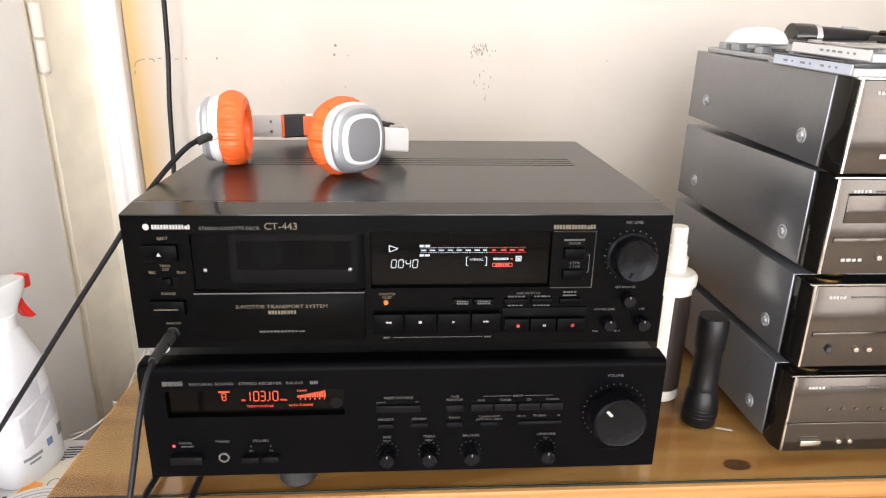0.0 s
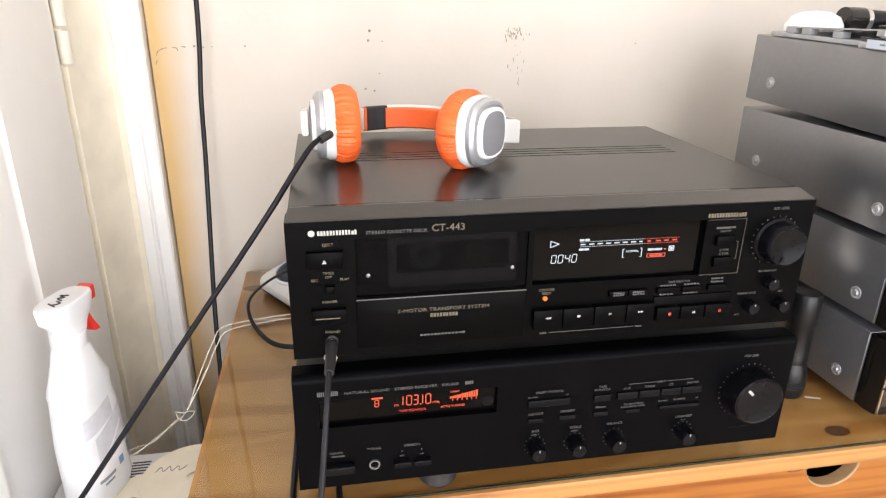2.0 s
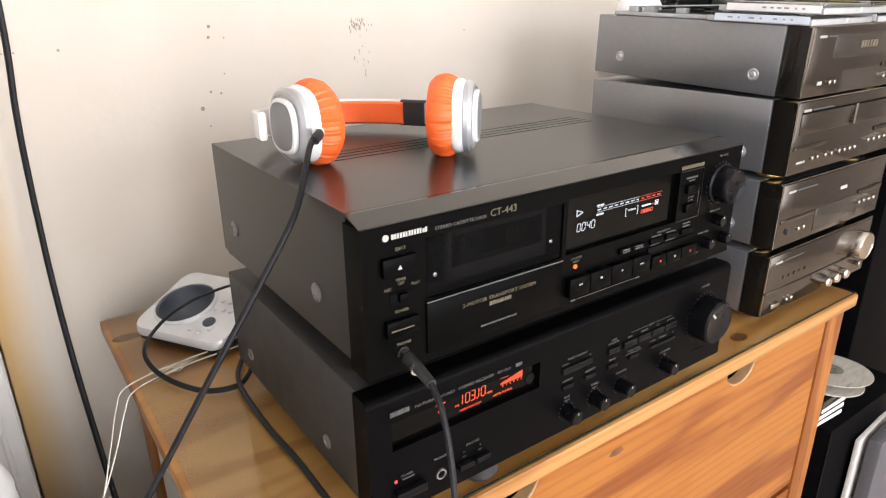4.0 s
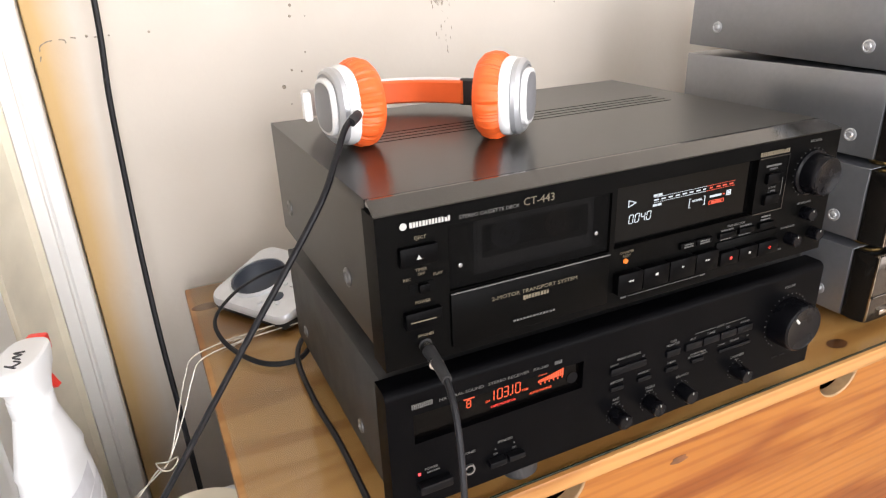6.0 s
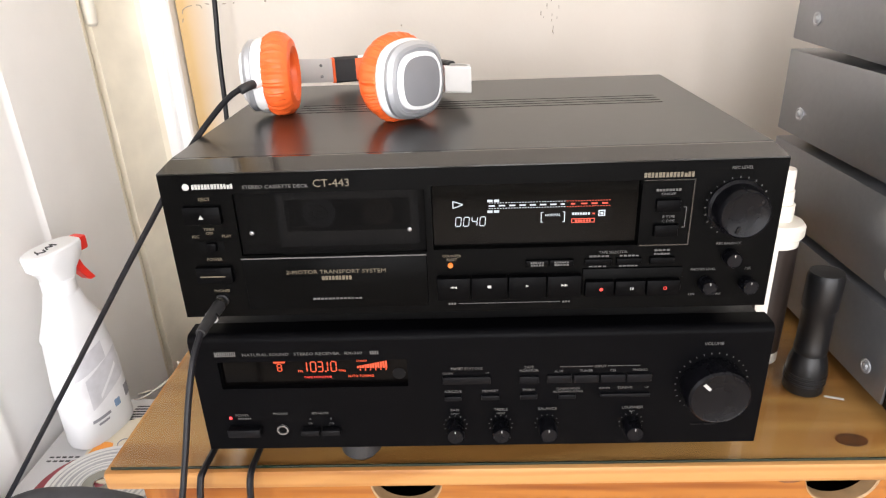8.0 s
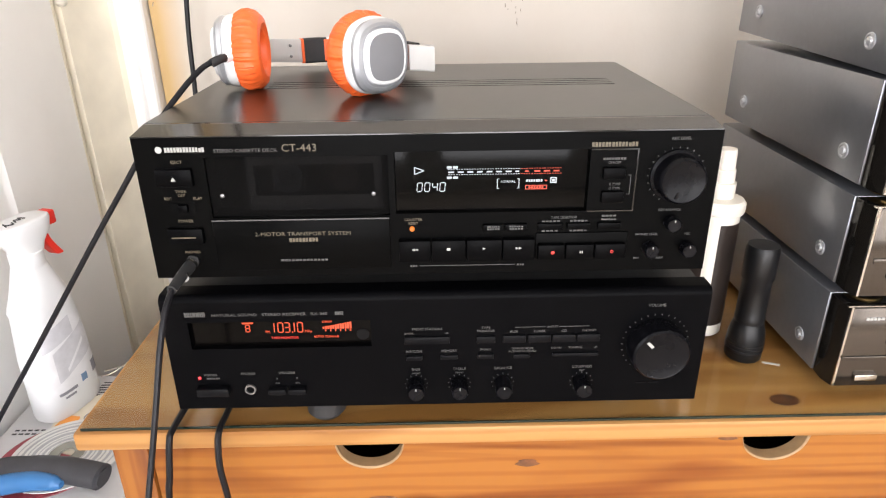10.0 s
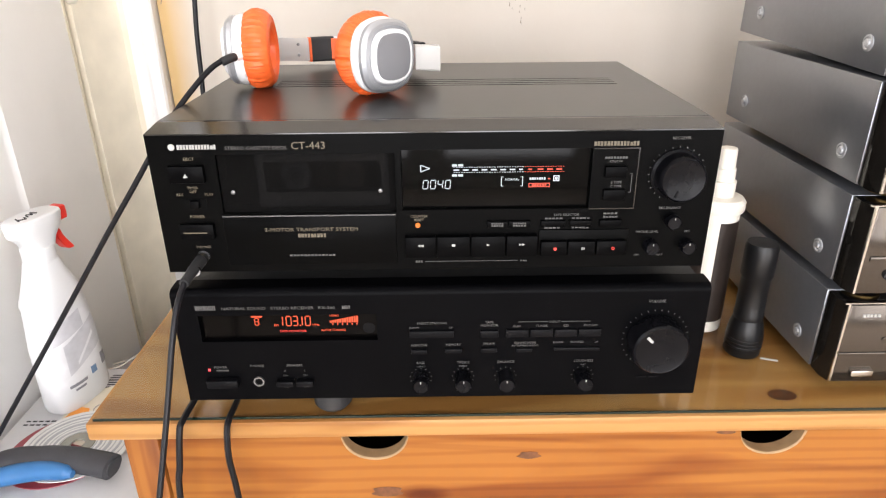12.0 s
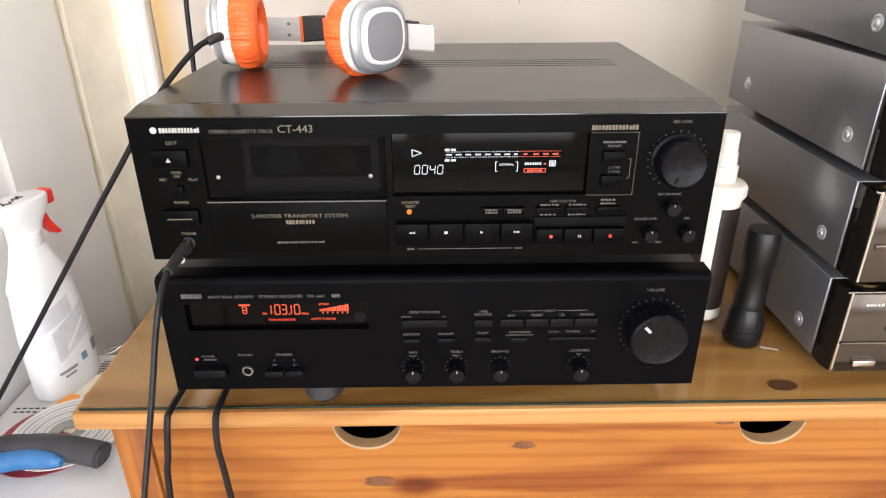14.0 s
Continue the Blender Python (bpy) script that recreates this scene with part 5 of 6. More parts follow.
def dock_body():
    """Rounded wedge: low near edge, high far edge."""
    b = bmesh.new()
    n, r = 6, 0.018
    ring = []
    for cx, cy, a0 in ((W - r, r, -90), (W - r, D - r, 0), (r, D - r, 90), (r, r, 180)):
        for i in range(n + 1):
            a = radians(a0 + 90 * i / n)
            ring.append((cx + r * math.cos(a), cy + r * math.sin(a)))
    corners, ring = ring, []
    for (xa, ya), (xb, yb) in zip(corners, corners[1:] + corners[:1]):  # even steps along the straight sides
        k = max(1, round(math.hypot(xb - xa, yb - ya) / 0.005))
        ring += [(xa + (xb - xa) * i / k, ya + (yb - ya) * i / k) for i in range(k)]
    zt = lambda y: 0.0195 + 0.030 * y / D
    layers = [(0.88, lambda y: 0.004), (0.90, lambda y: zt(y) * 0.45), (0.985, lambda y: zt(y) - 0.0105), (1.0, lambda y: zt(y) - 0.0085), (1.0, lambda y: zt(y) - 0.003), (0.985, lambda y: zt(y))]
    vv = []
    for s, f in layers:
        vv.append([b.verts.new((W / 2 + (x - W / 2) * s, D / 2 + (y - D / 2) * s, f(y))) for x, y in ring])
    for p, q in zip(vv, vv[1:]):
        for k in range(len(ring)):
            b.faces.new((p[k], p[(k + 1) % len(ring)], q[(k + 1) % len(ring)], q[k]))
    b.faces.new(list(reversed(vv[0])))
    cup = []
    for v in vv[-1]:  # round mouth of the speaker cup in the sloping top
        d = Vector((v.co.x - CUP[0], v.co.y - CUP[1])).normalized() * CUP[2]
        cup.append(b.verts.new((CUP[0] + d.x, CUP[1] + d.y, zt(CUP[1] + d.y))))
    for k in range(len(ring)):
        b.faces.new((vv[-1][k], vv[-1][(k + 1) % len(ring)], cup[(k + 1) % len(ring)], cup[k]))
    bmesh.ops.recalc_face_normals(b, faces=b.faces[:])
    return b


CUP = (0.045, 0.050, 0.0345)
part("body", dock_body(), "dock_silver", dock)
part("base", box(0.007, W - 0.007, 0.006, D - 0.006, 0.0, 0.010, 0.002), "rcv_cover", dock)
tilt = pose(CUP[0], CUP[1], 0.0195 + 0.030 * CUP[1] / D, math.degrees(math.atan2(0.030, D)), 0, 0)
b = lathe([(0.0372, -0.0005), (0.0367, 0.0022), (0.0352, 0.0032), (0.0334, 0.0020), (0.0315, -0.005), (0.0275, -0.0130), (0.019, -0.0190), (0.009, -0.0215), (0.0005, -0.022)], 48, cap=False)
bmesh.ops.transform(b, matrix=tilt, verts=b.verts[:])
part("speaker_bowl", b, "dock_cup", dock, "slate grey concave round speaker")
b = lathe([(0.0392, -0.002), (0.0387, 0.0022), (0.0362, 0.0042), (0.0367, 0.0)], 48, cap=False)
bmesh.ops.transform(b, matrix=tilt, verts=b.verts[:])
part("speaker_rim", b, "dock_silver", dock)
for i, (u, v, r) in enumerate([(0.097, 0.03, 0.008)] + [(0.090 + 0.011 * (k % 4), 0.052 + 0.014 * (k // 4), 0.0032) for k in range(8)] + [(0.082, 0.014, 0.0035), (0.095, 0.012, 0.003), (0.106, 0.02, 0.003)]):
    b = lathe([(r, -0.001), (r, 0.0012), (r * 0.8, 0.002)], 14)
    bmesh.ops.transform(b, matrix=pose(u, v, 0.0195 + 0.030 * v / D, math.degrees(math.atan2(0.030, D)), 0, 0), verts=b.verts[:])
    part("button", b, "dock_cup" if i == 0 else "dock_silver", dock)
wire = thing("phone_lead", "flat black lead looping from the speakerphone", "lead", (0, 0, 0))
part("lead_run", tube([(-0.150, 1.052, 0.806), (-0.185, 1.045, 0.808), (-0.225, 1.036, 0.805), (-0.262, 1.022, 0.795), (-0.289, 1.002, 0.776), (-0.283, 0.965, 0.7605), (-0.255, 0.912, 0.7578), (-0.220, 0.899, 0.7578), (-0.195, 0.925, 0.7578), (-0.17, 0.96, 0.7578)], 0.0030, 8, 8, 0.55), "cable", wire)

tape_bits = thing("tape_scraps", "crumpled scraps of clear tape stuck on the glass", "tape", (-0.262, 0.985, GT), 18)
rnd = random.Random(8)
for i in range(7):
    u, v, ln = rnd.uniform(-0.035, 0.035), rnd.uniform(-0.010, 0.010), rnd.uniform(0.010, 0.026)
    b = tube([(u - ln, v, 0.0003), (u - ln * 0.3, v + rnd.uniform(-0.003, 0.003), 0.0010), (u + ln * 0.4, v + rnd.uniform(-0.003, 0.003), 0.0003), (u + ln, v + 0.002, 0.0008)], lambda t: 0.0012 * (0.4 + math.sin(math.pi * t)), 5, 6, 0.25)
    part("scrap", b, "clear_wire", tape_bits)

# ---- lotion bottle and torch between receiver and stack ----
lot = thing("lotion_bottle", "cream white pump bottle with a dark brown label", "bottle", (0.286, 0.777, GT), 14)
part("body", lathe([(0.019, 0), (0.021, 0.002), (0.021, 0.133), (0.019, 0.137), (0.009, 0.139)], 36), "lotion", lot)
for a0, a1 in ((-62, 90), (115, 268)):
    b = bmesh.new()
    prev = None
    for i in range(15):
        a = radians(a0 - 54 + (a1 - a0) * i / 14)
        cur = [b.verts.new((0.0214 * math.cos(a), 0.0214 * math.sin(a), z)) for z in (0.014, 0.126)]
        if prev:
            b.faces.new((prev[0], cur[0], cur[1], prev[1]))
        prev = cur
    part("label", b, "lotion_label", lot, "dark brown wrap label")
part("collar", at(lathe([(0.0235, 0), (0.0245, 0.002), (0.0245, 0.010), (0.022, 0.0135), (0.013, 0.015)], 36), 0, 0, 0.1345), "lotion", lot)
part("pump", at(lathe([(0.0125, 0), (0.0125, 0.017), (0.0105, 0.018), (0.0102, 0.030), (0.009, 0.031), (0.0088, 0.048), (0.008, 0.050), (0.0005, 0.0505)], 28), 0, 0, 0.1475), "lotion", lot)
tor = thing("torch", "small black metal torch standing on its head", "torch", (0.309, 0.722, GT))
part("head", lathe([(0.0160, 0), (0.0172, 0.002), (0.0175, 0.024), (0.0162, 0.032), (0.0138, 0.040)], 32), "torch", tor)
part("barrel", lathe([(0.0136, 0.0395), (0.0142, 0.046), (0.0136, 0.048), (0.0136, 0.085), (0.0152, 0.088), (0.0152, 0.117), (0.0138, 0.1205), (0.0005, 0.121)], 28), "torch", tor)
for z in (0.006, 0.010, 0.014):
    part("fin", at(lathe([(0.0174, 0), (0.0180, 0.0006), (0.0180, 0.0018), (0.0174, 0.0024)], 32), 0, 0, z + 0.004), "torch", tor)
# thin pale strip modelled in place of a faint reflection in the glass
pap = thing("glass_glint", "small pale strip standing in for a reflection on the glass", "paper", (0.33, 0.705, GT), -20)
part("glint_strip", box(-0.008, 0.008, -0.0012, 0.0012, 0.0, 0.0006), "hp_tab", pap)

# ---- stack of four bronze component units ----
UX0, UX1, UYF, UYB = 0.352, 0.630, 0.650, 0.947


def unit(name, label, category, z0, z1, feet):
    u = thing(name, label, category, (0, 0, 0), group="bronze component stack")
    part("case", box(UX0 + 0.0006, UX1 - 0.0006, UYF + 0.028, UYB, z0, z1, 0.0015), "unit_side", u, "grey painted metal case")
    pts = [(UX0 + 0.002, UYF + 0.027), (UX0 + 0.0008, UYF + 0.012), (UX0 + 0.004, UYF + 0.0025), (UX0 + 0.007, UYF + 0.002), (UX1 - 0.007, UYF + 0.002), (UX1 - 0.004, UYF + 0.0025), (UX1 - 0.0008, UYF + 0.012), (UX1 - 0.002, UYF + 0.027)]
    part("moulding", at(outline(pts, z1 - z0 - 0.001, "z"), 0, 0, z0 + 0.0005), "unit_dark", u, "black mirror-gloss front moulding")
    part("front", box(UX0 + 0.006, UX1 - 0.006, UYF - 0.0005, UYF + 0.004, z0 + 0.001, z1 - 0.001, 0.0012), "unit_front", u, "bronze champagne metal front")
    part("top_edge", box(UX0 + 0.002, UX1 - 0.002, UYF + 0.0015, UYF + 0.0045, z1 - 0.0012, z1 + 0.0002), "unit_edge", u)
    part("side_edge", box(UX0 + 0.0042, UX0 + 0.0062, UYF + 0.0002, UYF + 0.002, z0 + 0.001, z1 - 0.001), "unit_edge", u)
    for y in (0.711 - 0.004, 0.903):
        s = lathe([(0.0068, 0), (0.0068, 0.0010), (0.0052, 0.0016), (0.0042, 0.0008), (0.0030, 0.0022), (0.0015, 0.0026)], 20)
        bmesh.ops.transform(s, matrix=pose(UX0 + 0.0006, y, z0 + 0.0215 + (0.003 if y > 0.8 else 0.0), 0, -90, 0), verts=s.verts[:])
        part("screw", s, "hp_silver", u)
    for x in (UX0 + 0.034, UX1 - 0.05):
        for y in (UYF + 0.034, UYB - 0.035):
            f = part("foot", at(lathe([(0.012, 0), (0.015, 0.002), (0.015, feet)], 24), x, y, z0 - feet), "rubber", u)
            part("foot_ring", at(lathe([(0.0156, 0.001), (0.0162, 0.002), (0.0162, 0.005), (0.0156, 0.006)], 24), x, y, z0 - feet), "gold", f, "gold foot ring")
    bars(UX0 + 0.018, UX0 + 0.034, z1 - 0.0125, z1 - 0.0098, UYF - 0.0008, "print_white", u, 5, "brand_bar")
    bars(UX0 + 0.038, UX0 + 0.085, z1 - 0.0120, z1 - 0.0104, UYF - 0.0008, "print_grey", u, 12)
    return u


def dot_buttons(u, xs, z, r=0.0025, material="unit_edge", depth=0.003):
    for x in xs:
        part("button", at(lathe([(r, 0), (r, depth), (r * 0.7, depth * 1.2)], 14, "-y"), x, UYF - 0.0004, z), material, u)


def ledge(u, x0, x1, z0, z1):
    part("ledge", box(x0, x1, UYF - 0.0018, UYF, z0, z1, 0.0006), "unit_front", u)


u1 = unit("tuner", "bronze fronted tuner on top of the stack", "tuner", 1.0335, 1.1105, 0.0025)
part("display_window", box(0.408, 0.600, UYF - 0.0012, UYF, 1.075, 1.101, 0.0008), "unit_disp", u1)
bars(0.468, 0.512, 1.084, 1.092, UYF - 0.0016, "print_gold", u1, 6)
part("lower_window", box(0.440, 0.530, UYF - 0.0008, UYF, 1.036, 1.060), "unit_disp", u1)
dot_buttons(u1, (0.410, 0.421), 1.049)
bar(0.385, 0.395, 1.047, 1.051, UYF - 0.0010, "print_white", u1)
ledge(u1, 0.538, 0.620, 1.0585, 1.0640)
dot_buttons(u1, (0.546, 0.560, 0.574, 0.588), 1.047)
u2 = unit("disc_tape_player", "bronze fronted disc player with two drawers", "hi-fi unit", 0.9455, 1.0310, 0.0095)
for x0, x1 in ((0.367, 0.493), (0.4965, 0.622)):
    part("tray", box(x0, x1, UYF - 0.0016, UYF, 0.9925, 1.0175, 0.0008), "unit_front", u2)
    part("tray_line", box(x0, x1, UYF - 0.0022, UYF - 0.0012, 1.0165, 1.0182), "cavity", u2)
part("tray_gap", box(0.4925, 0.4970, UYF - 0.0026, UYF, 0.993, 1.018), "unit_edge", u2)
ledge(u2, 0.362, 0.435, 0.9745, 0.9795)
ledge(u2, 0.560, 0.622, 0.9765, 0.9820)
dot_buttons(u2, (0.405, 0.417, 0.436, 0.451, 0.470, 0.484, 0.497, 0.510), 0.9620)
dot_buttons(u2, (0.545, 0.560, 0.575, 0.590), 0.9665)
bars(0.372, 0.392, 0.9585, 0.9610, UYF - 0.0010, "print_white", u2, 4)
u3 = unit("tape_unit", "bronze fronted tape unit with dark window", "hi-fi unit", 0.8555, 0.9360, 0.0095)
part("display_window", box(0.445, 0.560, UYF - 0.0012, UYF, 0.862, 0.892, 0.0008), "unit_disp", u3)
ledge(u3, 0.362, 0.442, 0.8870, 0.8915)
ledge(u3, 0.556, 0.622, 0.8920, 0.8970)
bar(0.5, 0.517, 0.907, 0.9115, UYF - 0.0010, "print_white", u3)
dot_buttons(u3, (0.405, 0.417), 0.8745)
dot_buttons(u3, (0.380,), 0.8745, 0.0035, "rubber")
dot_buttons(u3, (0.560, 0.574, 0.588, 0.602), 0.8800)
u4 = unit("amplifier", "bronze fronted amplifier at the foot of the stack", "amplifier", 0.7650, 0.8460, 0.0115)
ledge(u4, 0.358, 0.622, 0.7945, 0.7975)
part("key", box(0.372, 0.392, UYF - 0.0042, UYF, 0.7735, 0.7795, 0.0008), "unit_edge", u4)
dot_buttons(u4, (0.410, 0.421), 0.7775)
for i in range(5):
    dot_buttons(u4, (0.395 + i * 0.013,), 0.811, 0.0022, "unit_front", 0.0012)
dot_buttons(u4, (0.500, 0.524, 0.550), 0.7800, 0.0072, "unit_edge", 0.011)
k = part("volume_knob", at(lathe([(0.0205, 0), (0.0205, 0.012), (0.019, 0.0145), (0.0185, 0.0135), (0.0005, 0.0135)], 40, "-y"), 0.588, UYF - 0.0005, 0.8130), "unit_edge", u4, "bright metal volume knob")
dot_buttons(u4, (0.606,), 0.7790, 0.0035)

# ---- things on the stack ----
def jewel_case(x, y, z, rz, label, paper="paper", lid=0.0):
    c = thing("disc_case", label, "disc case", (x, y, z), rz, "disc cases")
    part("tray", box(0.0, 0.142, 0.0, 0.124, 0.0, 0.0062, 0.0006), "case_grey", c)
    part("lid", box(0.0, 0.142, 0.0, 0.124, 0.0066, 0.0104, 0.0006), "case", c, "clear plastic lid").visible_shadow = False
    part("spine", box(-0.0008, 0.0006, 0.003, 0.113, 0.0012, 0.0088), paper, c, "white paper spine")
    bars_b = bmesh.new()
    r = random.Random(int(x * 1000) + int(z * 1000))
    for i in range(9):
        y0_ = 0.02 + i * 0.0088
        if r.random() < 0.75:
            box(-0.0012, -0.0007, y0_, y0_ + r.uniform(0.002, 0.007), 0.0042, 0.0060, bm=bars_b)
    part("spine_print", bars_b, "ink_grey", c)
    for yy in (0.012, 0.104):
        part("hinge_tab", box(0.012, 0.02, yy, yy + 0.008, 0.0104, 0.0112), "case_grey", c)
    return c


jewel_case(0.348, 0.650, 1.1112, 1, "clear disc case with a printed white spine", "paper_blue")
jewel_case(0.356, 0.644, 1.1224, -1, "clear disc case with a plain white spine")
jewel_case(0.505, 0.652, 1.1112, 0, "clear disc case lying on the tuner")
jewel_case(0.503, 0.660, 1.1224, 3, "grey disc case on another case", "case_grey")
oc = thing("open_disc_case", "opened clear disc case with a tilted lid", "disc case", (0.362, 0.785, 1.1112), 4)
part("tray", box(0.0, 0.125, 0.0, 0.135, 0.0, 0.005, 0.0006), "case_grey", oc)
ld = box(0.0, 0.142, 0.0, 0.135, 0.0, 0.0016, 0.0004)
bmesh.ops.transform(ld, matrix=pose(-0.002, -0.02, 0.0160, -2.5, 1.5, -2), verts=ld.verts[:])
part("lid", ld, "case_grey", oc, "glossy plastic lid")
for yy in (0.03, 0.075, 0.1):
    part("clip", box(0.001, 0.012, yy, yy + 0.014, 0.005, 0.012, 0.001), "case_grey", oc)
ms = thing("computer_mouse", "white rounded mouse lying on the cases", "mouse", (0.415, 0.930, 1.1112))
b = lathe([(0.024, 0.0), (0.027, 0.004), (0.0265, 0.012), (0.022, 0.021), (0.013, 0.0265), (0.0005, 0.028)], 36)
for v in b.verts:
    v.co.x *= 1.35
part("shell", b, "hp_white", ms)
mic = thing("microphone", "black handheld microphone with a silver ring", "microphone", (0.455, 0.932, 1.1112))
part("head", tube([(0.0, 0, 0.017), (0.012, 0, 0.017), (0.024, 0, 0.0165)], 0.0155, 4, 20), "deck_gloss", mic)
part("ring", tube([(0.024, 0, 0.0165), (0.031, 0, 0.0165)], 0.0150, 3, 20), "steel", mic)
part("handle", tube([(0.031, 0, 0.0162), (0.07, -0.002, 0.0150), (0.105, -0.004, 0.0130)], lambda t: 0.0135 - 0.002 * t, 6, 20), "torch", mic)
part("switch", tube([(0.060, -0.002, 0.027), (0.078, -0.003, 0.026)], 0.003, 3, 8), "case_grey", mic)
card = thing("green_card_box", "small green and white card box on the stack", "box", (0.575, 0.905, 1.1112), 8)
part("box_body", box(-0.014, 0.014, -0.006, 0.006, 0, 0.048, 0.0006), "green_print", card)
part("panel", box(-0.010, 0.004, -0.0066, -0.006, 0.018, 0.04), "red_print", card)
dev = thing("black_device", "flat black electronic device lying on the stack", "device", (0.575, 0.855, 1.1112), 6)
part("body", box(-0.055, 0.055, -0.04, 0.035, 0.0, 0.022, 0.003), "rcv_cover", dev)
part("lid", box(-0.048, 0.05, -0.034, 0.03, 0.022, 0.028, 0.002), "deck_gloss", dev)
part("strip", box(-0.05, 0.05, -0.0406, -0.04, 0.008, 0.012), "steel", dev)
gls = thing("glass_tumbler", "small clear glass beside the device", "glass", (0.604, 0.775, 1.1344))
part("wall", lathe([(0.012, 0), (0.014, 0.002), (0.015, 0.035), (0.0142, 0.035), (0.013, 0.004), (0.0005, 0.003)], 24), "case", gls).visible_shadow = False

# the top unit stands on taller back feet, so it and its load tip slightly forward
TIP = Matrix.Translation((0, 0.65, 1.034)) @ Matrix.Rotation(radians(1.6), 4, "X") @ Matrix.Translation((0, -0.65, -1.034))
for ob in [o for o in scene.objects if o.parent is None and (o == u1 or (o.type == "EMPTY" and o.location.z > 1.105))]:
    ob.matrix_world = TIP @ ob.matrix_basis

# ---- grey appliance beside the chest, with the clutter on it ----
SH = 0.620
app = thing("grey_appliance", "silver grey plastic appliance with vent slits on top", "appliance", (0, 0, 0))
part("body", box(-0.506, -0.297, 0.30, 0.906, 0.0, SH, 0.006), "box_grey", app)
for i in range(9):
    y = 0.845 + i * 0.0052
    part("vent_slit", box(-0.440 + i * 0.0012, -0.418 + i * 0.0012, y - 0.0011, y + 0.0011, SH - 0.001, SH + 0.0004), "ink", app)
for i in range(7):
    x = -0.492 + i * 0.0075
    part("vent_slit", box(x, x + 0.005, 0.786, 0.7882, SH - 0.001, SH + 0.0004), "ink", app)
    part("vent_slit", box(x, x + 0.005, 0.7925, 0.7947, SH - 0.001, SH + 0.0004), "ink", app)


def disc(x, y, z, material, label, rings=(), ring_mat="disc_ring", hub=True, rz=0, tilt=(0, 0)):
    d = thing("disc", label, "disc", (x, y, z), rz, "loose discs")
    if tilt != (0, 0):
        d.matrix_world = pose(x, y, z, tilt[0], tilt[1], rz)
    part("plate", lathe([(0.0595, 0), (0.060, 0.0004), (0.0597, 0.0012), (0.0075, 0.0012), (0.0075, 0.0)], 64, cap=False), material, d)
    for r, w in rings:
        part("ring", lathe([(r, 0.0012), (r, 0.00145), (r + w, 0.00145), (r + w, 0.0012)], 56, cap=False), ring_mat, d)
    if hub:
        part("hub", lathe([(0.0076, 0.0013), (0.0076, 0.0017), (0.019, 0.0017), (0.019, 0.0013)], 40, cap=False), "disc_hub", d)
    return d


disc(-0.420, 0.742, SH + 0.0005, "disc_red", "maroon printed disc under a white one", hub=False)
disc(-0.408, 0.748, SH + 0.0032, "disc_white", "white disc with grey concentric rings", [(0.020, 0.0012), (0.024, 0.003), (0.030, 0.001), (0.034, 0.004), (0.041, 0.0014), (0.046, 0.003), (0.053, 0.0012)], hub=True)
d = disc(-0.392, 0.806, SH + 0.0014, "disc_cream", "cream disc with orange print and a drawn loop", hub=False)
part("orange_print", at(outline([(-0.056, -0.012), (-0.040, -0.020), (-0.030, -0.006), (-0.034, 0.008), (-0.052, 0.012)], 0.0003, "z"), 0, 0, 0.0012), "orange_print", d)
loopy = [(-0.028 + 0.012 * math.cos(a) + 0.004 * a, 0.004 + 0.011 * math.sin(a), 0.0016) for a in [i * 0.6 for i in range(17)]]
part("drawn_loop", tube(loopy, 0.0006, 4, 5), "ink_grey", d)
d = disc(-0.352, 0.845, SH + 0.0048, "disc_cream", "cream disc with handwriting", hub=False)
part("scribble", tube([(-0.045, 0.012, 0.0015), (-0.04, 0.02, 0.0015), (-0.036, 0.012, 0.0015), (-0.03, 0.021, 0.0015), (-0.027, 0.012, 0.0015), (-0.02, 0.02, 0.0015), (-0.018, 0.012, 0.0015), (-0.01, 0.02, 0.0015)], 0.0006, 5, 5), "ink_grey", d)

tool = thing("tool_handle", "black and blue rubber tool grip lying on discs", "tool", (0, 0, 0))
part("black_grip", tube([(-0.520, 0.638, 0.640), (-0.46, 0.697, 0.641), (-0.42, 0.704, 0.642), (-0.385, 0.703, 0.641), (-0.352, 0.697, 0.639), (-0.340, 0.694, 0.638)], lambda t: 0.0145 - (0.004 if t > 0.97 else 0.0), 8, 18, 0.85), "pouch", tool)
part("blue_grip", tube([(-0.515, 0.626, 0.634), (-0.475, 0.672, 0.636), (-0.44, 0.686, 0.638), (-0.412, 0.689, 0.640), (-0.392, 0.687, 0.640), (-0.378, 0.684, 0.639)], lambda t: 0.0070 + 0.0035 * math.sin(math.pi * min(1, t * 1.05)) - 0.003 * max(0, t - 0.9) / 0.1, 8, 16), "blue", tool, "blue rubber inlay")

# ---- spray bottle ----
sp = thing("spray_bottle", "white trigger spray bottle with red nozzle and faded label", "spray bottle", (-0.4530, 0.842, SH), 74)
SEC = [(0.0, 0.036, 0.020), (0.003, 0.0395, 0.0235), (0.010, 0.041, 0.025), (0.085, 0.0400, 0.025), (0.125, 0.0360, 0.0235), (0.138, 0.0348, 0.0228), (0.143, 0.0360, 0.0235), (0.148, 0.0345, 0.0228), (0.160, 0.029, 0.0205), (0.175, 0.0225, 0.0185), (0.186, 0.0195, 0.0165), (0.193, 0.0165, 0.0155)]


def oval(a, hl, hw):
    c, s = math.cos(a), math.sin(a)
    k = 1 / (abs(c) ** 2.8 + abs(s) ** 2.8) ** (1 / 2.8)
    return hl * c * k, hw * s * k


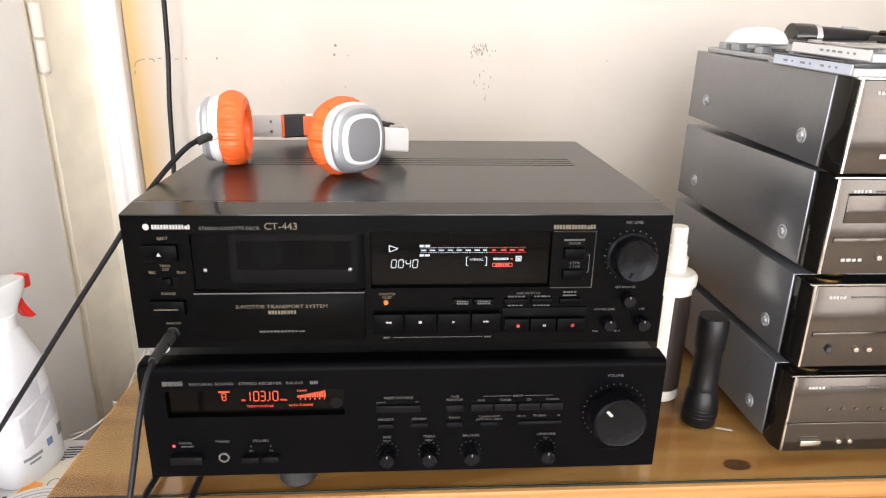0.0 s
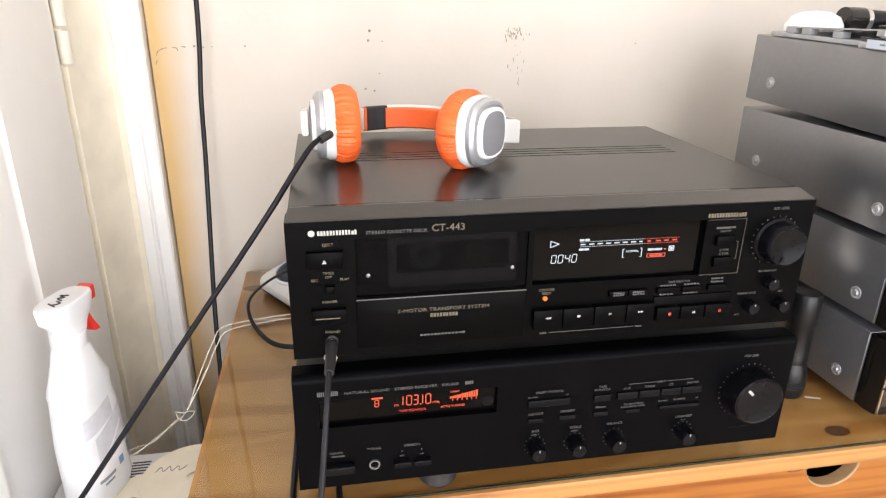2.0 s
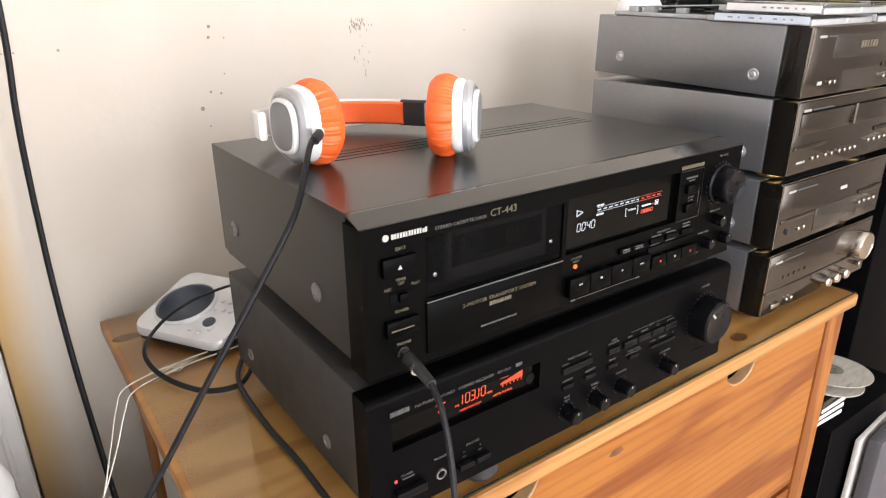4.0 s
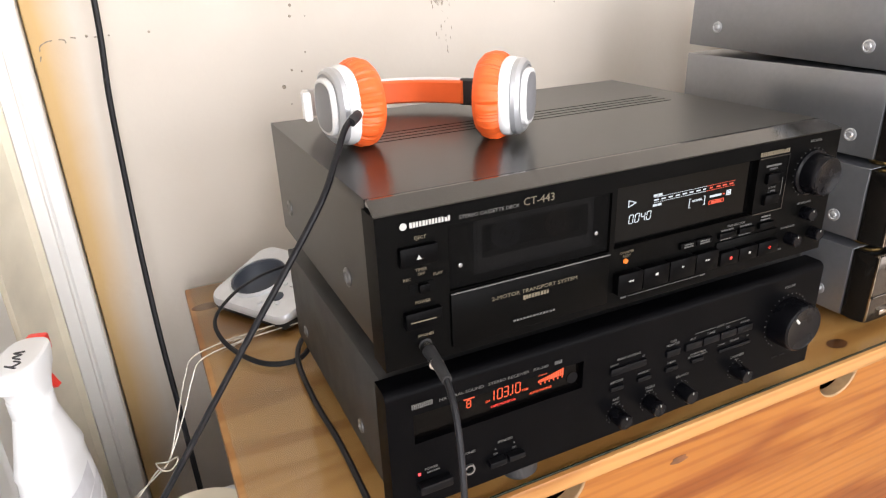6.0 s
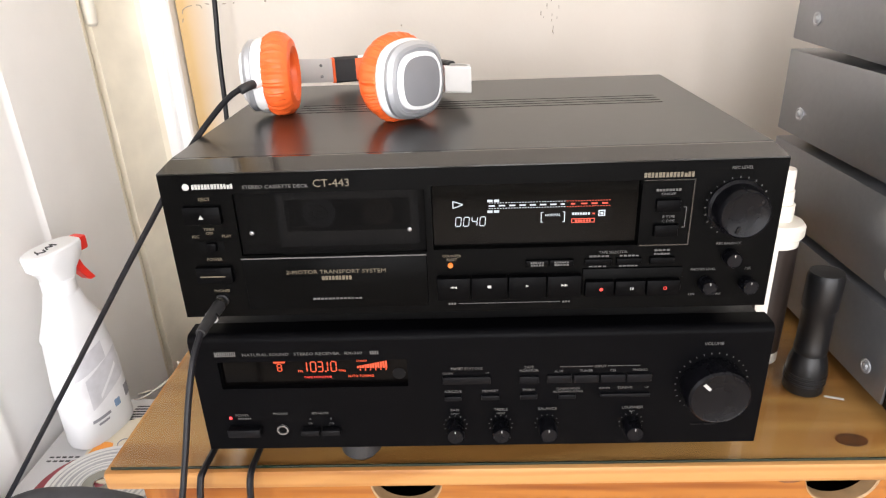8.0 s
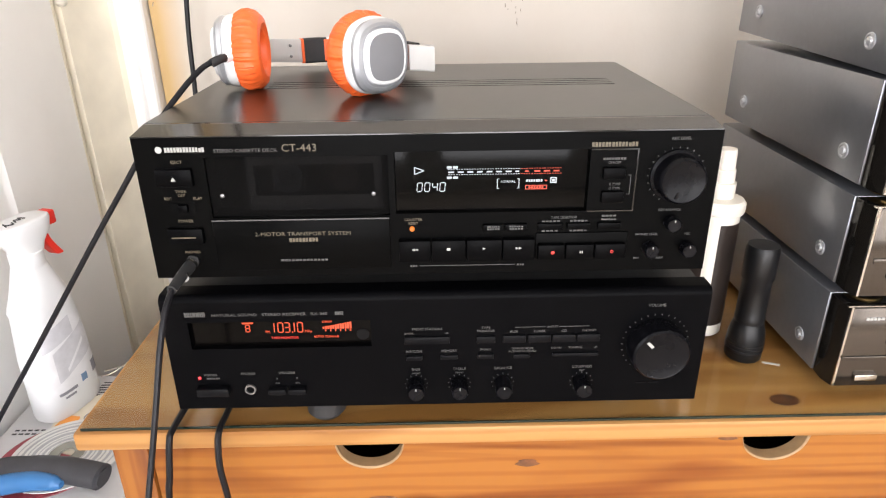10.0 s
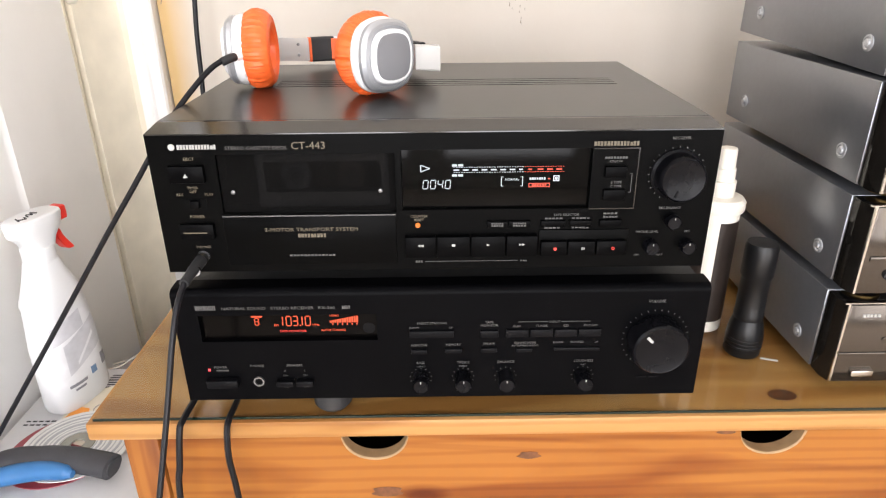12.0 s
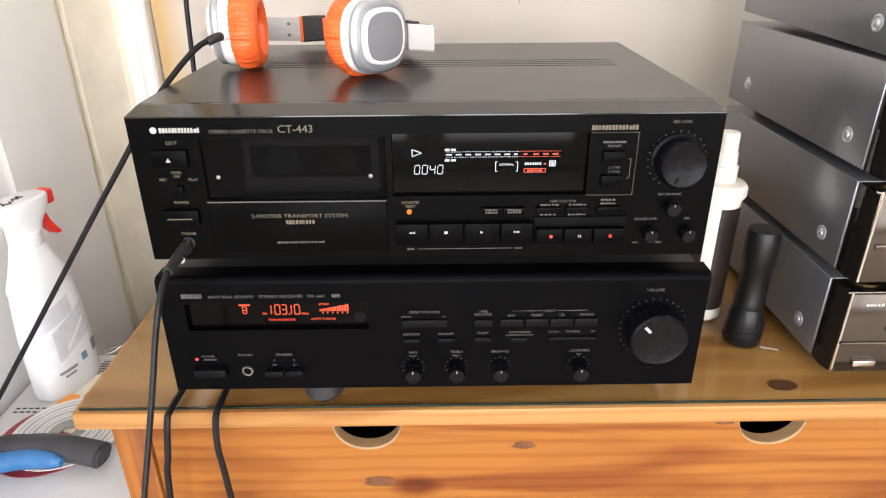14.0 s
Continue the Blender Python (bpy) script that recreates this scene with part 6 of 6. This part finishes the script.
def loft(sec, n=48, shift=lambda z: 0.0, cap=True):
    b = bmesh.new()
    rings = []
    for z, hl, hw in sec:
        rings.append([b.verts.new((oval(2 * math.pi * i / n, hl, hw)[0] + shift(z), oval(2 * math.pi * i / n, hl, hw)[1], z)) for i in range(n)])
    for p, q in zip(rings, rings[1:]):
        for i in range(n):
            b.faces.new((p[i], p[(i + 1) % n], q[(i + 1) % n], q[i]))
    if cap:
        b.faces.new(list(reversed(rings[0])))
        b.faces.new(rings[-1])
    bmesh.ops.recalc_face_normals(b, faces=b.faces[:])
    return b


def section_at(z):
    for (za, la, wa), (zb, lb_, wb) in zip(SEC, SEC[1:]):
        if za <= z <= zb:
            t = (z - za) / (zb - za)
            return la + (lb_ - la) * t, wa + (wb - wa) * t
    return SEC[-1][1:]


def patch(a0, a1, z0, z1, off=0.0004, n=14, rows=8, slope=0.0):
    """A thin printed label that follows the bottle's surface."""
    b = bmesh.new()
    grid = []
    for j in range(rows + 1):
        row = []
        for i in range(n + 1):
            a = radians(a0 + (a1 - a0) * i / n)
            z = z0 + (z1 - z0) * j / rows + slope * (i / n - 0.5)
            hl, hw = section_at(z)
            x, y = oval(a, hl + off, hw + off)
            row.append(b.verts.new((x, y, z)))
        grid.append(row)
    for r0, r1 in zip(grid, grid[1:]):
        for i in range(n):
            b.faces.new((r0[i], r0[i + 1], r1[i + 1], r1[i]))
    return b


part("body", loft(SEC), "bottle", sp)
part("label", patch(-140, -32, 0.040, 0.122, slope=0.008), "label_light", sp, "faded grey and white label")
part("label_panel", patch(-122, -48, 0.060, 0.100, 0.0007, slope=0.02), "label_grey", sp)
part("label_panel", patch(-138, -75, 0.098, 0.121, 0.0007, slope=0.01), "label_grey", sp)
part("label_panel", patch(-58, -36, 0.038, 0.054, 0.0007), "ink_grey", sp)
part("label_mark", patch(-84, -72, 0.036, 0.046, 0.0007), "ink_blue", sp)
part("label_bar", patch(-128, -95, 0.034, 0.038, 0.0007), "ink_grey", sp)
part("label_bar", patch(-120, -100, 0.028, 0.031, 0.0007), "ink_grey", sp)
part("label_bar", patch(-104, -62, 0.073, 0.078, 0.0010, slope=0.028), "label_light", sp)
part("neck_collar", at(lathe([(0.0172, 0), (0.0178, 0.001), (0.0178, 0.016), (0.0168, 0.017)], 32), 0, 0, 0.1915), "bottle", sp)
head = [(0.2065, 0.0165, 0.0155), (0.2150, 0.0195, 0.0160), (0.2215, 0.026, 0.0165), (0.2260, 0.031, 0.0172), (0.2400, 0.0335, 0.0182), (0.2428, 0.0325, 0.0175), (0.2440, 0.030, 0.016)]
hb = loft(head, 48, lambda z: 0.0015 + 0.05 * (z - 0.2065))
part("spray_head", hb, "bottle", sp)
part("nozzle", box(0.030, 0.0445, -0.0085, 0.0085, 0.2265, 0.2435, 0.003), "trigger", sp, "red nozzle cap")
tr = outline([(0.022, 0.219), (0.030, 0.219), (0.0335, 0.208), (0.0405, 0.196), (0.0455, 0.1885), (0.036, 0.1895), (0.029, 0.199), (0.024, 0.209)], 0.013)
at(tr, 0, -0.0065, 0)
bmesh.ops.bevel(tr, geom=tr.edges[:], offset=0.0012, segments=2, affect="EDGES")
part("trigger", tr, "trigger", sp, "red squeeze trigger")
for pts in ([(-0.018, -0.006), (-0.013, 0.004), (-0.015, -0.002), (-0.009, -0.006), (-0.006, 0.0)], [(-0.004, -0.004), (0.0, 0.003), (0.004, -0.002), (0.007, 0.005), (0.009, -0.003)]):
    part("ink_mark", tube([(x, y, 0.2442) for x, y in pts], 0.0009, 5, 5), "ink", sp)

# ---- black furniture and boxes beyond the chest ----
rack = thing("disc_rack", "tall black rack filled with disc cases", "rack", (0, 0, 0))
part("carcass", box(0.80, 1.45, 0.70, 1.20, 0.0, 1.16, 0.003), "blackbox", rack)
part("side", box(0.672, 0.690, 0.86, 1.10, 0.0, 1.10), "blackbox", rack)
for i in range(14):
    part("shelf", box(0.690, 0.80, 0.86, 1.10, 0.36 + i * 0.052, 0.362 + i * 0.052), "blackbox", rack)
rnd = random.Random(11)
for i in range(28):
    z = 0.366 + i * 0.026
    c = thing("rack_case", "disc case filed in the black rack", "disc case", (0.700 + rnd.uniform(0, 0.012), 0.835 + rnd.uniform(-0.012, 0.02), z), rnd.uniform(-2, 2), "disc cases in the rack")
    part("case_body", box(0.0, 0.095, 0.0, 0.12, 0.0, 0.010, 0.0008), rnd.choice(("case_grey", "rcv_cover", "rcv_cover", "hp_tab", "blackbox")), c)
    part("spine", box(0.006, 0.088, -0.0008, 0.0, 0.002, 0.008), rnd.choice(("paper", "hp_tab", "paper_blue", "rcv_cover", "case_grey", "blackbox")), c)
yp = thing("paper_pile", "pile of yellowed papers on the black rack", "papers", (0.93, 0.85, 1.1602), 4)
for i in range(7):
    b = box(-0.10 + rnd.uniform(-0.004, 0.004), 0.11, -0.12 + rnd.uniform(-0.005, 0.005), 0.12, i * 0.013, i * 0.013 + 0.0122, 0.001, 1)
    part("booklet", b, "yellow_paper", yp)
bb = thing("black_box", "black box-shaped loudspeaker beside the chest", "loudspeaker", (0, 0, 0))
part("cabinet", box(0.602, 0.86, 0.628, 0.96, 0.0, 0.500, 0.004), "blackbox", bb)
part("edge_strip", box(0.6015, 0.6035, 0.6272, 0.6290, 0.01, 0.496), "rcv_btn", bb)
gp = thing("grey_speaker", "grey cloth fronted flat speaker leaning by the box", "loudspeaker", (0.690, 0.610, 0.0), 4)
part("back_plate", box(0.0, 0.14, 0.004, 0.012, 0.0, 0.452, 0.002), "hp_tab", gp)
part("grille", box(0.012, 0.15, -0.024, -0.002, 0.0, 0.455, 0.004), "grey_cloth", gp)
for i in range(4):
    c = thing("stacked_case", "black disc case with white spine on the black box", "disc case", (0.585, 0.648 - 0.002 * i, 0.5006 + i * 0.0135), -3 + i, "disc cases on the box")
    part("case_body", box(0.0, 0.085, 0.0, 0.125, 0.0, 0.0128, 0.001), "deck_gloss", c)
    if i < 3:
        part("spine", box(0.004, 0.078, -0.0008, 0.0002, 0.003, 0.0095), "paper", c, "white paper spine")
disc(0.640, 0.665, 0.582, "disc_worn", "pale scratched disc on top of cases", rz=10, tilt=(-2, 3))
disc(0.622, 0.668, 0.572, "disc_worn", "white disc slipped under another", hub=False, tilt=(0, 4))
